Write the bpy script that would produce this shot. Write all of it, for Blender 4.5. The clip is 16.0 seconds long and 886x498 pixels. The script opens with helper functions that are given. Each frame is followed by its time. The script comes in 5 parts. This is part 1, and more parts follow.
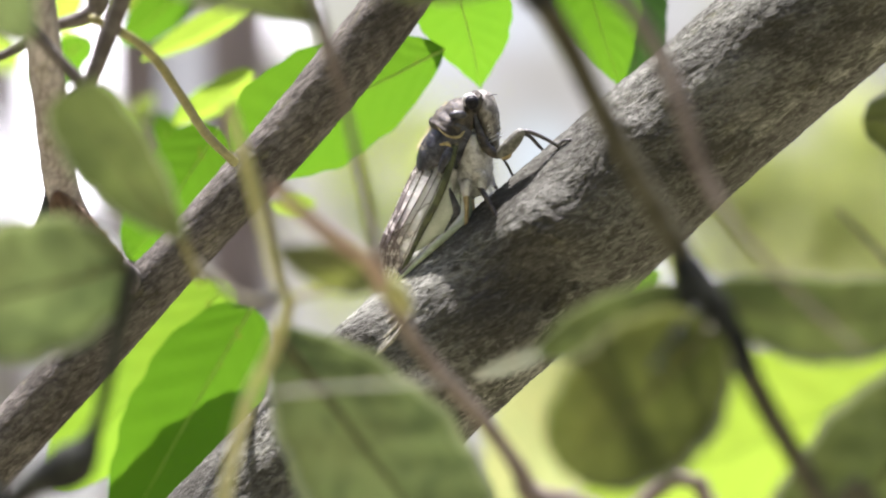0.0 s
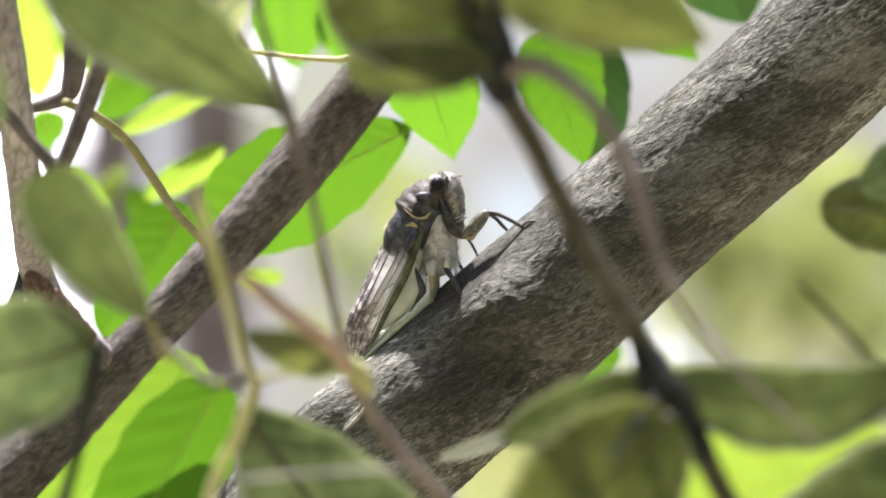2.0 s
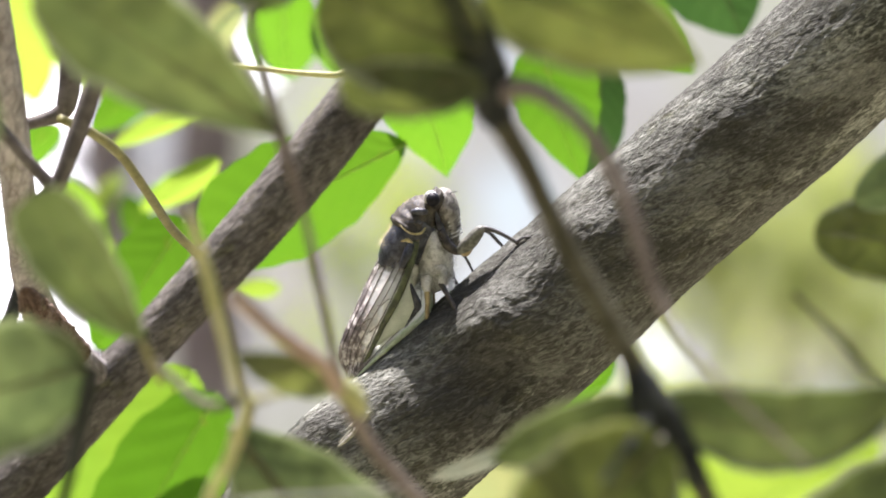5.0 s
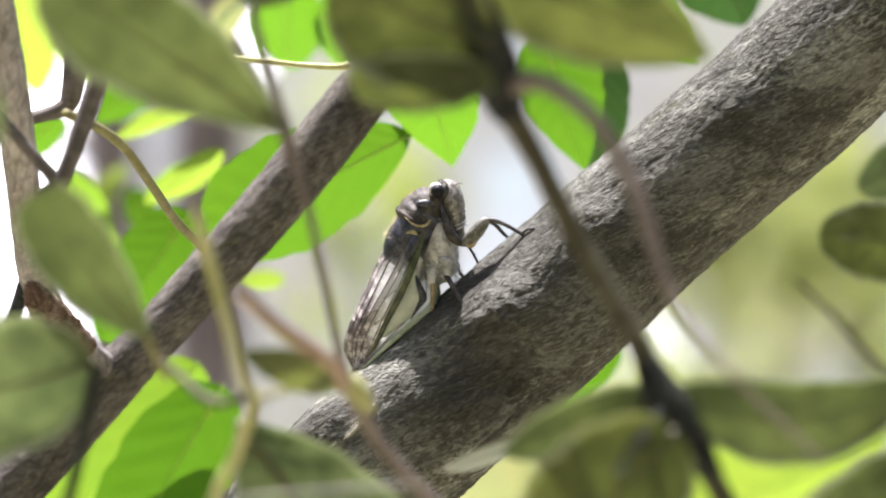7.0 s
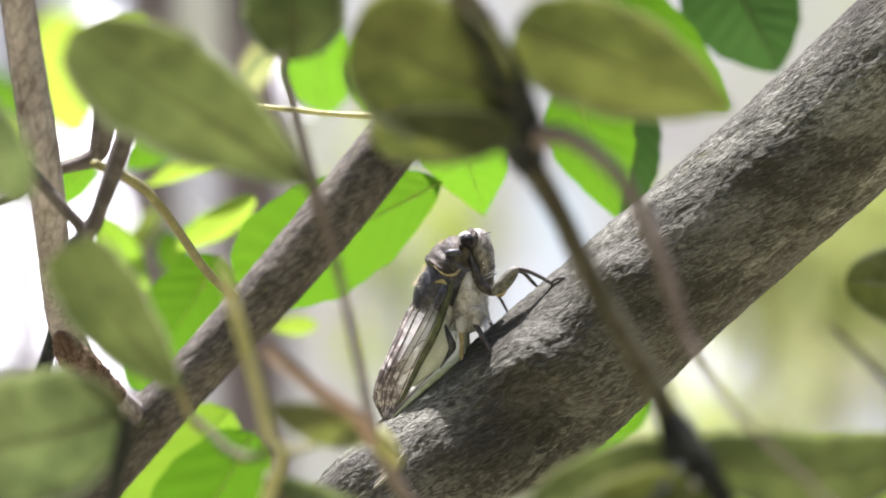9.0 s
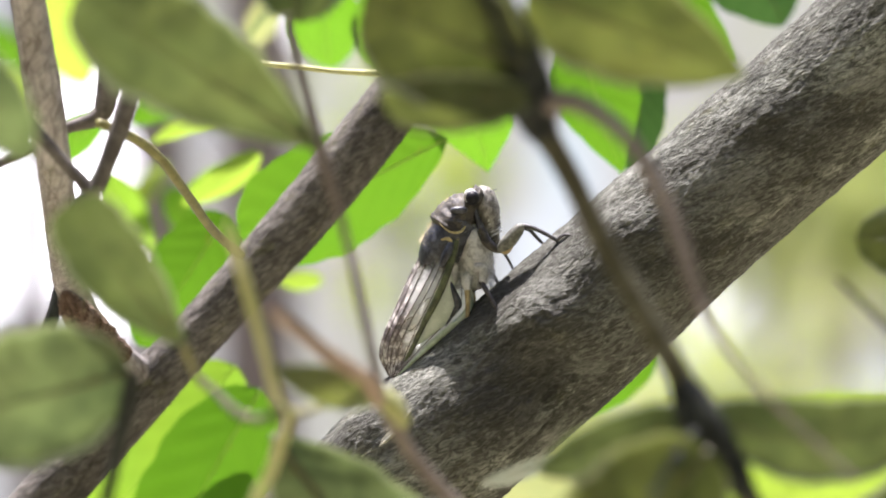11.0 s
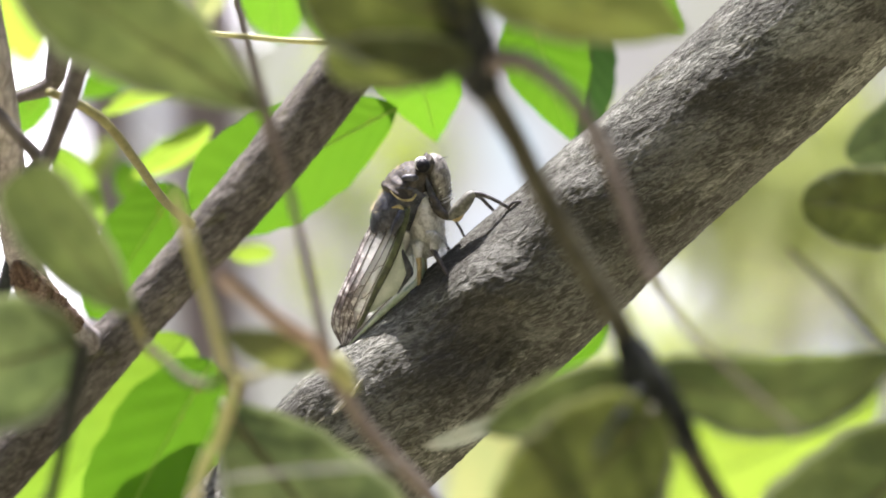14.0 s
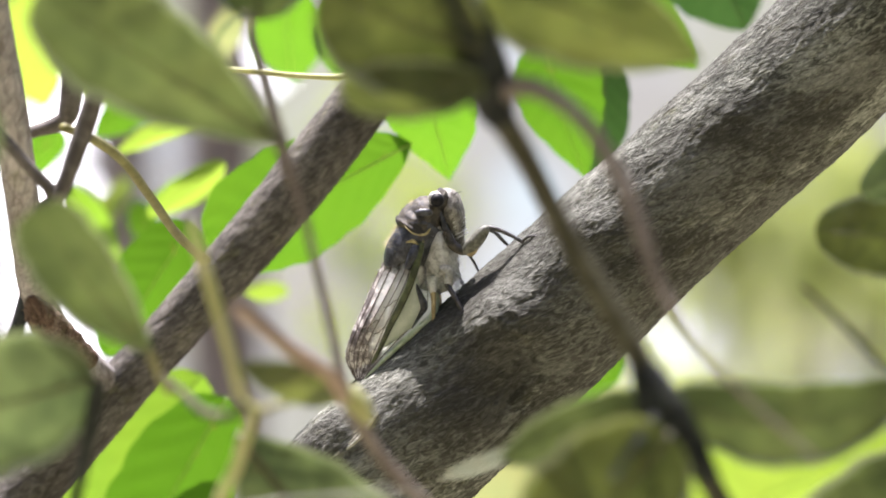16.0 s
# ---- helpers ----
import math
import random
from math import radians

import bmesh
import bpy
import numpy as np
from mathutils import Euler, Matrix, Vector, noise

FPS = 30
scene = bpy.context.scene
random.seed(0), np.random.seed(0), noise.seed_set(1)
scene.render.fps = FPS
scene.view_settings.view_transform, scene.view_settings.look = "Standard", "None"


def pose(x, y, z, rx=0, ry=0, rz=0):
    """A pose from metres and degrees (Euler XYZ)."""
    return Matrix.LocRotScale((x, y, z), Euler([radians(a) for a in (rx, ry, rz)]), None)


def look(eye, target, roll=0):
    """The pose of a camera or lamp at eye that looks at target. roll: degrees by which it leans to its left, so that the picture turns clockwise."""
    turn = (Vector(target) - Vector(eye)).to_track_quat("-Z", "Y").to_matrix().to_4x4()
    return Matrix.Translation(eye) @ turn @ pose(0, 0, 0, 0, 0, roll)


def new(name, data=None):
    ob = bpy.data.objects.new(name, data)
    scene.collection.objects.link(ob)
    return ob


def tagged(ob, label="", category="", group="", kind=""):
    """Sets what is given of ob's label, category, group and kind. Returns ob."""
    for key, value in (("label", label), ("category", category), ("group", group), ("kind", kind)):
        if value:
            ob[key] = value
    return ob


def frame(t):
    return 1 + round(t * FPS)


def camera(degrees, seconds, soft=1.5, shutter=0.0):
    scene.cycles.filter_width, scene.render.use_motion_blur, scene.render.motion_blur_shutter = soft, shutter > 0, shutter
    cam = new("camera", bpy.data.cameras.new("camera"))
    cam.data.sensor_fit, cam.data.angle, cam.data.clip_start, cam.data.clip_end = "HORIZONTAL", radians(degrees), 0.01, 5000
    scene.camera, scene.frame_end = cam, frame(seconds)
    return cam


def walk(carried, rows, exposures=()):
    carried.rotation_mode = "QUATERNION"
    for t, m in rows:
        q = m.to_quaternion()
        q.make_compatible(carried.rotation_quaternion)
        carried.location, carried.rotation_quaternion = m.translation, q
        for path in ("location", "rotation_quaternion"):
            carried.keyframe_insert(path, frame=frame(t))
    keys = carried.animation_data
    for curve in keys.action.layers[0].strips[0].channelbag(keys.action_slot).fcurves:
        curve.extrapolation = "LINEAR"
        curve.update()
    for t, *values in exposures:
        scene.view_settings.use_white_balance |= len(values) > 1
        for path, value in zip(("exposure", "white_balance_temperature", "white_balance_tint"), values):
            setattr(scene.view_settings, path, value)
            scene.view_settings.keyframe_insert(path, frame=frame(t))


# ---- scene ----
cam = camera(9.0, 16.0, soft=1.9, shutter=0.3)
cam.data.dof.use_dof = True
cam.data.dof.focus_distance = 1.19
cam.data.dof.aperture_fstop = 13.5

walk(cam, [
    (0, pose(-0.0020, 0.0247, 1.5467, 101.602, 0.238, 0.113)),
    (0.5, pose(-0.0014, 0.0011, 1.5447, 101.687, 0.013, 0.215)),
    (1, pose(0.0000, 0.0003, 1.5487, 101.458, 0.068, 0.350)),
    (1.5, pose(0.0000, 0.0001, 1.5493, 101.162, 0.034, 0.186)),
    (1.7, pose(0.0000, 0.0001, 1.5493, 101.702, 0.000, -0.018)),
    (2, pose(0.0000, 0.0001, 1.5493, 102.041, 0.114, -0.171)),
    (2.5, pose(0.0007, -0.0003, 1.5513, 102.013, 0.169, -0.016)),
    (3, pose(0.0000, -0.0003, 1.5513, 101.960, 0.147, 0.072)),
    (3.5, pose(0.0000, -0.0000, 1.5500, 102.000, 0.000, 0.000)),
    (4, pose(0.0007, -0.0004, 1.5520, 101.976, 0.174, -0.168)),
    (4.2, pose(0.0007, -0.0006, 1.5527, 101.918, 0.079, -0.271)),
    (6.3, pose(-0.0007, -0.0016, 1.5573, 101.912, 0.280, 0.121)),
    (6.5, pose(-0.0007, -0.0016, 1.5573, 101.889, 0.339, 0.187)),
    (7, pose(-0.0007, -0.0016, 1.5573, 101.726, 0.335, -0.157)),
    (7.5, pose(0.0007, -0.0020, 1.5593, 101.373, 0.358, -0.455)),
    (8, pose(0.0027, -0.0026, 1.5620, 101.528, 0.325, -0.245)),
    (8.5, pose(0.0027, -0.0021, 1.5600, 101.922, 0.035, 0.044)),
    (8.7, pose(0.0034, -0.0023, 1.5607, 102.008, 0.127, 0.211)),
    (10.8, pose(0.0034, -0.0031, 1.5647, 101.544, 0.449, 0.474)),
    (11, pose(0.0038, -0.0033, 1.5654, 101.398, 0.387, 0.435)),
    (11.5, pose(0.0038, -0.0030, 1.5640, 101.300, 0.694, 0.156)),
    (12, pose(0.0034, -0.0024, 1.5614, 101.439, 0.671, 0.112)),
    (12.5, pose(0.0038, -0.0024, 1.5614, 101.470, 0.720, 0.453)),
    (13, pose(0.0041, -0.0026, 1.5620, 101.598, 0.912, 0.529)),
    (13.5, pose(0.0041, -0.0026, 1.5620, 101.728, 0.888, 0.227)),
    (14, pose(0.0034, -0.0023, 1.5607, 101.295, 0.924, 0.020)),
    (14.5, pose(0.0041, -0.0026, 1.5620, 101.436, 0.874, 0.135)),
    (15, pose(0.0041, -0.0024, 1.5614, 101.918, 0.928, 0.408)),
    (15.5, pose(0.0034, -0.0017, 1.5580, 101.873, 0.912, 0.218)),
    (16, pose(0.0034, -0.0014, 1.5567, 101.847, 1.064, 0.200)),
], exposures=[(0, 1.48, 6190, 23.5), (16, 1.48, 6190, 23.5)])

# ---- light ----
TO_SUN = Vector((-0.12, 0.07, 0.95)).normalized()
world = bpy.data.worlds.new("sky")
scene.world = world
world.use_nodes = True
wn = world.node_tree
sky = wn.nodes.new("ShaderNodeTexSky")
sky.sky_type = "NISHITA"
sky.sun_disc = False
sky.sun_elevation = math.asin(TO_SUN.z)
sky.dust_density = 2.0
sky.sun_rotation = math.atan2(TO_SUN.x, TO_SUN.y)
wn.links.new(sky.outputs[0], wn.nodes["Background"].inputs[0])
wn.nodes["Background"].inputs[1].default_value = 0.105
sun = new("sun", bpy.data.lights.new("sun", "SUN"))
sun.data.energy = 5.0
sun.data.angle = radians(0.6)
sun.data.color = (1.0, 0.96, 0.88)
sun.matrix_basis = look(TO_SUN * 20, (0, 0, 0))


# ---- materials ----
def shader(name):
    m = bpy.data.materials.new(name)
    m.use_nodes = True
    nt = m.node_tree
    return m, nt, nt.nodes["Principled BSDF"]


def node(nt, kind, **inputs):
    n = nt.nodes.new(kind)
    for k, v in inputs.items():
        n.inputs[k.replace("_", " ")].default_value = v
    return n


def math_node(nt, op, a, b=None):
    n = nt.nodes.new("ShaderNodeMath")
    n.operation = op
    for i, v in enumerate((a, b)):
        if v is None:
            continue
        if isinstance(v, (int, float)):
            n.inputs[i].default_value = v
        else:
            nt.links.new(v, n.inputs[i])
    return n.outputs[0]


def ramp(nt, fac, stops):
    r = nt.nodes.new("ShaderNodeValToRGB")
    e = r.color_ramp.elements
    while len(e) < len(stops):
        e.new(0.5)
    for el, (p, c) in zip(e, stops):
        el.position = p
        el.color = (*c, 1) if len(c) == 3 else c
    nt.links.new(fac, r.inputs[0])
    return r.outputs[0]


def mix(nt, fac, a, b, mode="MIX"):
    n = nt.nodes.new("ShaderNodeMix")
    n.data_type = "RGBA"
    n.blend_type = mode
    for sock, v in ((n.inputs[0], fac), (n.inputs[6], a), (n.inputs[7], b)):
        if isinstance(v, (int, float)):
            sock.default_value = v
        elif isinstance(v, tuple):
            sock.default_value = (*v, 1)
        else:
            nt.links.new(v, sock)
    return n.outputs[2]


def mapped(nt, scale, source="Object"):
    tc = nt.nodes.new("ShaderNodeTexCoord")
    mp = nt.nodes.new("ShaderNodeMapping")
    mp.inputs["Scale"].default_value = scale
    nt.links.new(tc.outputs[source], mp.inputs[0])
    return mp.outputs[0]


def noise_tex(nt, vec, scale, detail=4, rough=0.6, distort=0.0):
    n = node(nt, "ShaderNodeTexNoise", Scale=scale, Detail=detail, Roughness=rough, Distortion=distort)
    nt.links.new(vec, n.inputs["Vector"])
    return n.outputs[0]


def bump(nt, bsdf, height, strength, distance):
    b = node(nt, "ShaderNodeBump", Strength=strength, Distance=distance)
    nt.links.new(height, b.inputs["Height"])
    nt.links.new(b.outputs[0], bsdf.inputs["Normal"])


def bark(name, dark, mid, pale, lichen, stretch=(260, 620, 1), depth=0.0009, shade_patches=0.0, blot=None):
    """Flaky bark on a tube whose UV runs in metres along and around it; shade_patches: strength of broad dark patches
    that put the branch's shade into its colour; blot: place of one ragged dark patch.
    """
    m, nt, b = shader(name)
    tc = nt.nodes.new("ShaderNodeTexCoord")
    turn = nt.nodes.new("ShaderNodeMapping")
    turn.inputs["Rotation"].default_value = (0, 0, radians(-16))
    nt.links.new(tc.outputs["UV"], turn.inputs[0])

    def scaled(v):
        mp = nt.nodes.new("ShaderNodeMapping")
        mp.inputs["Scale"].default_value = v
        nt.links.new(turn.outputs[0], mp.inputs[0])
        return mp.outputs[0]

    big = noise_tex(nt, scaled((34, 60, 1)), 1.0, 5, 0.62)
    fine = noise_tex(nt, scaled(stretch), 1.0, 5, 0.62, 1.3)
    grain = noise_tex(nt, scaled((1100, 2400, 1)), 1.0, 3, 0.6)
    flakes = nt.nodes.new("ShaderNodeTexVoronoi")
    flakes.feature = "DISTANCE_TO_EDGE"
    flakes.inputs["Scale"].default_value = 1.0
    flakes.inputs["Randomness"].default_value = 1.0
    warp = nt.nodes.new("ShaderNodeMixRGB")
    warp.blend_type = "ADD"
    warp.inputs[0].default_value = 1.0
    wn1 = node(nt, "ShaderNodeTexNoise", Scale=1.0, Detail=3.0)
    nt.links.new(scaled((stretch[0] * 1.4, stretch[1] * 1.4, 1)), wn1.inputs["Vector"])
    nt.links.new(scaled((stretch[0] * 1.1, stretch[1] * 1.1, 1)), warp.inputs[1])
    nt.links.new(wn1.outputs[1], warp.inputs[2])
    nt.links.new(warp.outputs[0], flakes.inputs["Vector"])
    cracks = ramp(nt, flakes.outputs["Distance"], [(0.0, (0, 0, 0)), (0.22, (1, 1, 1))])
    both = math_node(nt, "ADD", math_node(nt, "MULTIPLY", big, 0.45), math_node(nt, "MULTIPLY", fine, 0.55))
    col = ramp(nt, both, [(0.37, dark), (0.48, mid), (0.60, pale)])
    spots = ramp(nt, noise_tex(nt, scaled((70, 110, 1)), 1.0, 6, 0.75), [(0.52, (0, 0, 0)), (0.66, (1, 1, 1))])
    col = mix(nt, math_node(nt, "MULTIPLY", spots, 0.55), col, lichen)
    green = ramp(nt, noise_tex(nt, scaled((110, 160, 1)), 1.0, 5, 0.7), [(0.56, (0, 0, 0)), (0.68, (1, 1, 1))])
    col = mix(nt, math_node(nt, "MULTIPLY", green, 0.35), col, (0.24, 0.24, 0.10))
    col = mix(nt, 0.32, col, cracks, "MULTIPLY")
    col = mix(nt, 0.35, col, ramp(nt, grain, [(0.3, (0.35, 0.35, 0.35)), (0.7, (1, 1, 1))]), "MULTIPLY")
    # broad dark patches: shade of the branch's facing side, mixed into the bark colour
    if shade_patches:
        shade_mask = ramp(nt, noise_tex(nt, scaled((11, 42, 1)), 1.0, 5, 0.6), [(0.40, (0, 0, 0)), (0.52, (1, 1, 1))])
        col = mix(nt, math_node(nt, "MULTIPLY", shade_mask, shade_patches), col, (0.056, 0.053, 0.045))
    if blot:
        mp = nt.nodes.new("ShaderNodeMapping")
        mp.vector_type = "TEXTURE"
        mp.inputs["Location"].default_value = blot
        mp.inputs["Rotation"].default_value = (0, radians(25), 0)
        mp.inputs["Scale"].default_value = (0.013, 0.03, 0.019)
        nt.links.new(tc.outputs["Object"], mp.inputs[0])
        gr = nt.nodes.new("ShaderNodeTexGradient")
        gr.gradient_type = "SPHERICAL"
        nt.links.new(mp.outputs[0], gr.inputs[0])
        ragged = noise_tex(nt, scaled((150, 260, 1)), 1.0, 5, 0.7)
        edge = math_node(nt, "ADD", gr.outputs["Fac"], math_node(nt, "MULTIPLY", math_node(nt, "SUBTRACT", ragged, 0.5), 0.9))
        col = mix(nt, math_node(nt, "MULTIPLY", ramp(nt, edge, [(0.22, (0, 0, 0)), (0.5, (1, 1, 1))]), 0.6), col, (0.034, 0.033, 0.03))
    nt.links.new(col, b.inputs["Base Color"])
    b.inputs["Roughness"].default_value = 0.9
    b.inputs["Specular IOR Level"].default_value = 0.25
    height = math_node(nt, "ADD", math_node(nt, "MULTIPLY", cracks, 0.06), math_node(nt, "ADD", fine, math_node(nt, "MULTIPLY", grain, 0.25)))
    bump(nt, b, height, 1.0, depth)
    return m


def leaf_material(name, face, vein, through_colour, glow, rough=0.45, veins=0.22, net_size=420, rim=None):
    """A leaf blade: UV x runs from stalk to tip, y from edge to edge. glow: the share of light that passes through.
    rim: colour of a pale margin that imitates reflected sky.
    """
    m, nt, b = shader(name)
    tc = nt.nodes.new("ShaderNodeTexCoord")
    sep = nt.nodes.new("ShaderNodeSeparateXYZ")
    nt.links.new(tc.outputs["UV"], sep.inputs[0])
    off = math_node(nt, "MULTIPLY", math_node(nt, "ABSOLUTE", math_node(nt, "SUBTRACT", sep.outputs[1], 0.5)), 0.45)
    info = nt.nodes.new("ShaderNodeObjectInfo")
    wob = noise_tex(nt, mapped(nt, (90, 90, 90)), 1.0, 2)
    run = math_node(nt, "ADD", math_node(nt, "MULTIPLY", math_node(nt, "SUBTRACT", sep.outputs[0], off), 8.0), math_node(nt, "MULTIPLY", wob, 0.35))
    tri = math_node(nt, "ABSOLUTE", math_node(nt, "SUBTRACT", math_node(nt, "FRACT", run), 0.5))
    lateral = ramp(nt, tri, [(0.0, (1, 1, 1)), (0.07, (0, 0, 0))])
    net = nt.nodes.new("ShaderNodeTexVoronoi")
    net.feature = "DISTANCE_TO_EDGE"
    net.inputs["Scale"].default_value = net_size
    nt.links.new(tc.outputs["Object"], net.inputs["Vector"])
    mesh_lines = ramp(nt, net.outputs["Distance"], [(0.0, (1, 1, 1)), (0.09, (0, 0, 0))])
    patch = noise_tex(nt, mapped(nt, (60, 60, 60)), 1.0, 4, 0.6)
    shift = math_node(nt, "ADD", math_node(nt, "MULTIPLY", patch, 0.7), math_node(nt, "MULTIPLY", info.outputs["Random"], 0.3))
    tint = ramp(nt, shift, [(0.3, tuple(c * 0.72 for c in face)), (0.55, face), (0.8, (min(face[0] * 1.45, 1), face[1] * 1.15, face[2] * 1.1))])
    lines = math_node(nt, "MAXIMUM", math_node(nt, "MULTIPLY", lateral, veins), math_node(nt, "MULTIPLY", mesh_lines, veins * 0.85))
    col = mix(nt, lines, tint, vein)
    spot = ramp(nt, noise_tex(nt, mapped(nt, (210, 210, 210)), 1.0, 3, 0.5), [(0.70, (0, 0, 0)), (0.76, (1, 1, 1))])
    col = mix(nt, math_node(nt, "MULTIPLY", spot, 0.5), col, (0.22, 0.16, 0.06))
    blotch = ramp(nt, noise_tex(nt, mapped(nt, (34, 34, 34)), 1.0, 5, 0.65), [(0.55, (0, 0, 0)), (0.72, (1, 1, 1))])
    col = mix(nt, math_node(nt, "MULTIPLY", blotch, 0.4), col, (face[0] * 2.0, face[1] * 1.25, face[2] * 0.9))
    if rim:
        cloudy = ramp(nt, noise_tex(nt, mapped(nt, (95, 95, 95)), 1.0, 4, 0.65, 0.6), [(0.38, (0.40, 0.43, 0.42)), (0.62, (1.0, 1.0, 0.95))])
        col = mix(nt, 0.75, col, cloudy, "MULTIPLY")
        # pale margin: sky reflection on curled leaf edges, put into the colour
        away = math_node(nt, "ABSOLUTE", math_node(nt, "SUBTRACT", sep.outputs[1], 0.5))
        away = math_node(nt, "ADD", away, math_node(nt, "MULTIPLY", math_node(nt, "SUBTRACT", wob, 0.5), 0.05))
        col = mix(nt, ramp(nt, away, [(0.425, (0, 0, 0)), (0.47, (1, 1, 1))]), col, rim)
    nt.links.new(col, b.inputs["Base Color"])
    b.inputs["Roughness"].default_value = rough
    b.inputs["Specular IOR Level"].default_value = 0.2
    bump(nt, b, math_node(nt, "ADD", lines, math_node(nt, "MULTIPLY", patch, 0.6)), 0.35, 0.0006)
    tr = nt.nodes.new("ShaderNodeBsdfTranslucent")
    tcol = mix(nt, math_node(nt, "MULTIPLY", lines, 0.5), mix(nt, 0.35, through_colour, tint), vein)
    tcol = mix(nt, math_node(nt, "MULTIPLY", spot, 0.4), tcol, (0.2, 0.16, 0.03))
    if rim:
        tcol = mix(nt, 0.85, tcol, cloudy, "MULTIPLY")
    nt.links.new(tcol, tr.inputs[0])
    ms = nt.nodes.new("ShaderNodeMixShader")
    ms.inputs[0].default_value = glow
    nt.links.new(b.outputs[0], ms.inputs[1])
    nt.links.new(tr.outputs[0], ms.inputs[2])
    nt.links.new(ms.outputs[0], nt.nodes["Material Output"].inputs[0])
    return m


def mottled(name, a, b_col, scale, rough=0.6, relief=0.0003, spec=0.4):
    m, nt, b = shader(name)
    n1 = noise_tex(nt, mapped(nt, (scale,) * 3), 1.0, 5, 0.65)
    n2 = noise_tex(nt, mapped(nt, (scale * 6,) * 3), 1.0, 3, 0.6)
    nt.links.new(mix(nt, 0.35, ramp(nt, n1, [(0.43, a), (0.57, b_col)]), ramp(nt, n2, [(0.3, a), (0.7, b_col)])), b.inputs["Base Color"])
    b.inputs["Roughness"].default_value = rough
    b.inputs["Specular IOR Level"].default_value = spec
    bump(nt, b, n2, 0.5, relief)
    return m


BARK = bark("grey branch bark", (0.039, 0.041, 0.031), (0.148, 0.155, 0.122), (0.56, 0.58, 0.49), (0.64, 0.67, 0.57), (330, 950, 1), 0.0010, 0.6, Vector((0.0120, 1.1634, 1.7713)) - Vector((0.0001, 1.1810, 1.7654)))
BARK_FIBRE = mottled("pale fibrous bark", (0.30, 0.30, 0.22), (0.62, 0.61, 0.52), 900, 0.9, 0.0003, 0.2)
BARK_PALE = bark("pale smooth bark", (0.26, 0.22, 0.19), (0.48, 0.44, 0.41), (0.66, 0.63, 0.60), (0.68, 0.66, 0.63), (200, 420, 1), 0.0006)
BARK_SCALY = bark("reddish brown scaly bark", (0.07, 0.045, 0.03), (0.20, 0.13, 0.09), (0.38, 0.28, 0.21), (0.40, 0.33, 0.27), (420, 640, 1), 0.0010)
BARK_THIN = bark("brown branch bark", (0.075, 0.069, 0.058), (0.14, 0.13, 0.11), (0.27, 0.25, 0.215), (0.40, 0.38, 0.33), (220, 520, 1), 0.0009)
TWIG_DARK = mottled("dark twig bark", (0.018, 0.020, 0.021), (0.062, 0.068, 0.058), 160, 0.9, 0.0003, 0.08)
TWIG_GREY = mottled("grey brown twig", (0.075, 0.066, 0.056), (0.19, 0.17, 0.148), 160, 0.7)
TWIG_DULL = mottled("dull brown tendril", (0.022, 0.021, 0.017), (0.055, 0.052, 0.042), 160, 0.9, 0.0003, 0.08)
TWIG_PALE = mottled("pale dry tendril", (0.30, 0.32, 0.27), (0.42, 0.43, 0.38), 160, 0.6)
TENDRIL = mottled("pale pinkish brown tendril", (0.18, 0.15, 0.13), (0.30, 0.26, 0.225), 160, 0.9, 0.0003, 0.08)
STEM_PINK = mottled("pinkish brown vine stem", (0.30, 0.21, 0.15), (0.46, 0.34, 0.25), 160, 0.6)
TWIG_OLIVE = mottled("olive brown twig bark", (0.065, 0.062, 0.040), (0.15, 0.145, 0.10), 160, 0.9, 0.0003, 0.08)
STALK = mottled("yellow green stalk", (0.52, 0.53, 0.19), (0.70, 0.69, 0.32), 120, 0.5)
STALK_DULL = mottled("dull green brown stalk", (0.20, 0.19, 0.07), (0.33, 0.32, 0.12), 120, 0.55)
NODE_PALE = mottled("pale yellow green node", (0.40, 0.42, 0.15), (0.55, 0.55, 0.25), 150, 0.5)
LEAF_LIT = leaf_material("thin sunlit leaf", (0.055, 0.150, 0.012), (0.09, 0.21, 0.02), (0.125, 0.30, 0.008), 0.6)
LEAF_YOUNG = leaf_material("young yellow green leaf", (0.20, 0.30, 0.05), (0.26, 0.36, 0.08), (0.36, 0.54, 0.04), 0.6)
LEAF_PALE_YELLOW = leaf_material("pale yellow leaf", (0.40, 0.42, 0.20), (0.45, 0.47, 0.26), (0.45, 0.55, 0.18), 0.6)
LEAF_DARK = leaf_material("deep green leaf", (0.05, 0.11, 0.04), (0.12, 0.19, 0.08), (0.09, 0.24, 0.03), 0.35, 0.35)
# olive undersides: low glow stands in for the shade of an unseen canopy
LEAF_UNDER = leaf_material("shade-toned olive leaf underside", (0.074, 0.106, 0.050), (0.125, 0.15, 0.08), (0.20, 0.265, 0.045), 0.26, 0.5, 0.55, 500, (0.40, 0.46, 0.40))
LEAF_WARM = leaf_material("warm olive leaf underside", (0.080, 0.108, 0.040), (0.13, 0.15, 0.07), (0.23, 0.28, 0.035), 0.27, 0.5, 0.55, 500, (0.34, 0.38, 0.28))
LEAF_FRESH = leaf_material("fresh green leaf", (0.12, 0.23, 0.03), (0.18, 0.30, 0.05), (0.23, 0.42, 0.02), 0.6)
# lighter copy of LEAF_UNDER: its colour makes up for light some leaves lack
LEAF_LIGHTENED = leaf_material("lightened olive leaf underside", (0.090, 0.125, 0.068), (0.14, 0.17, 0.095), (0.23, 0.32, 0.08), 0.36, 0.5, 0.45, 650, (0.36, 0.40, 0.32))
LEAF_PALE = leaf_material("pale leaf tip", (0.27, 0.31, 0.25), (0.34, 0.37, 0.3), (0.28, 0.33, 0.2), 0.2, 0.35)
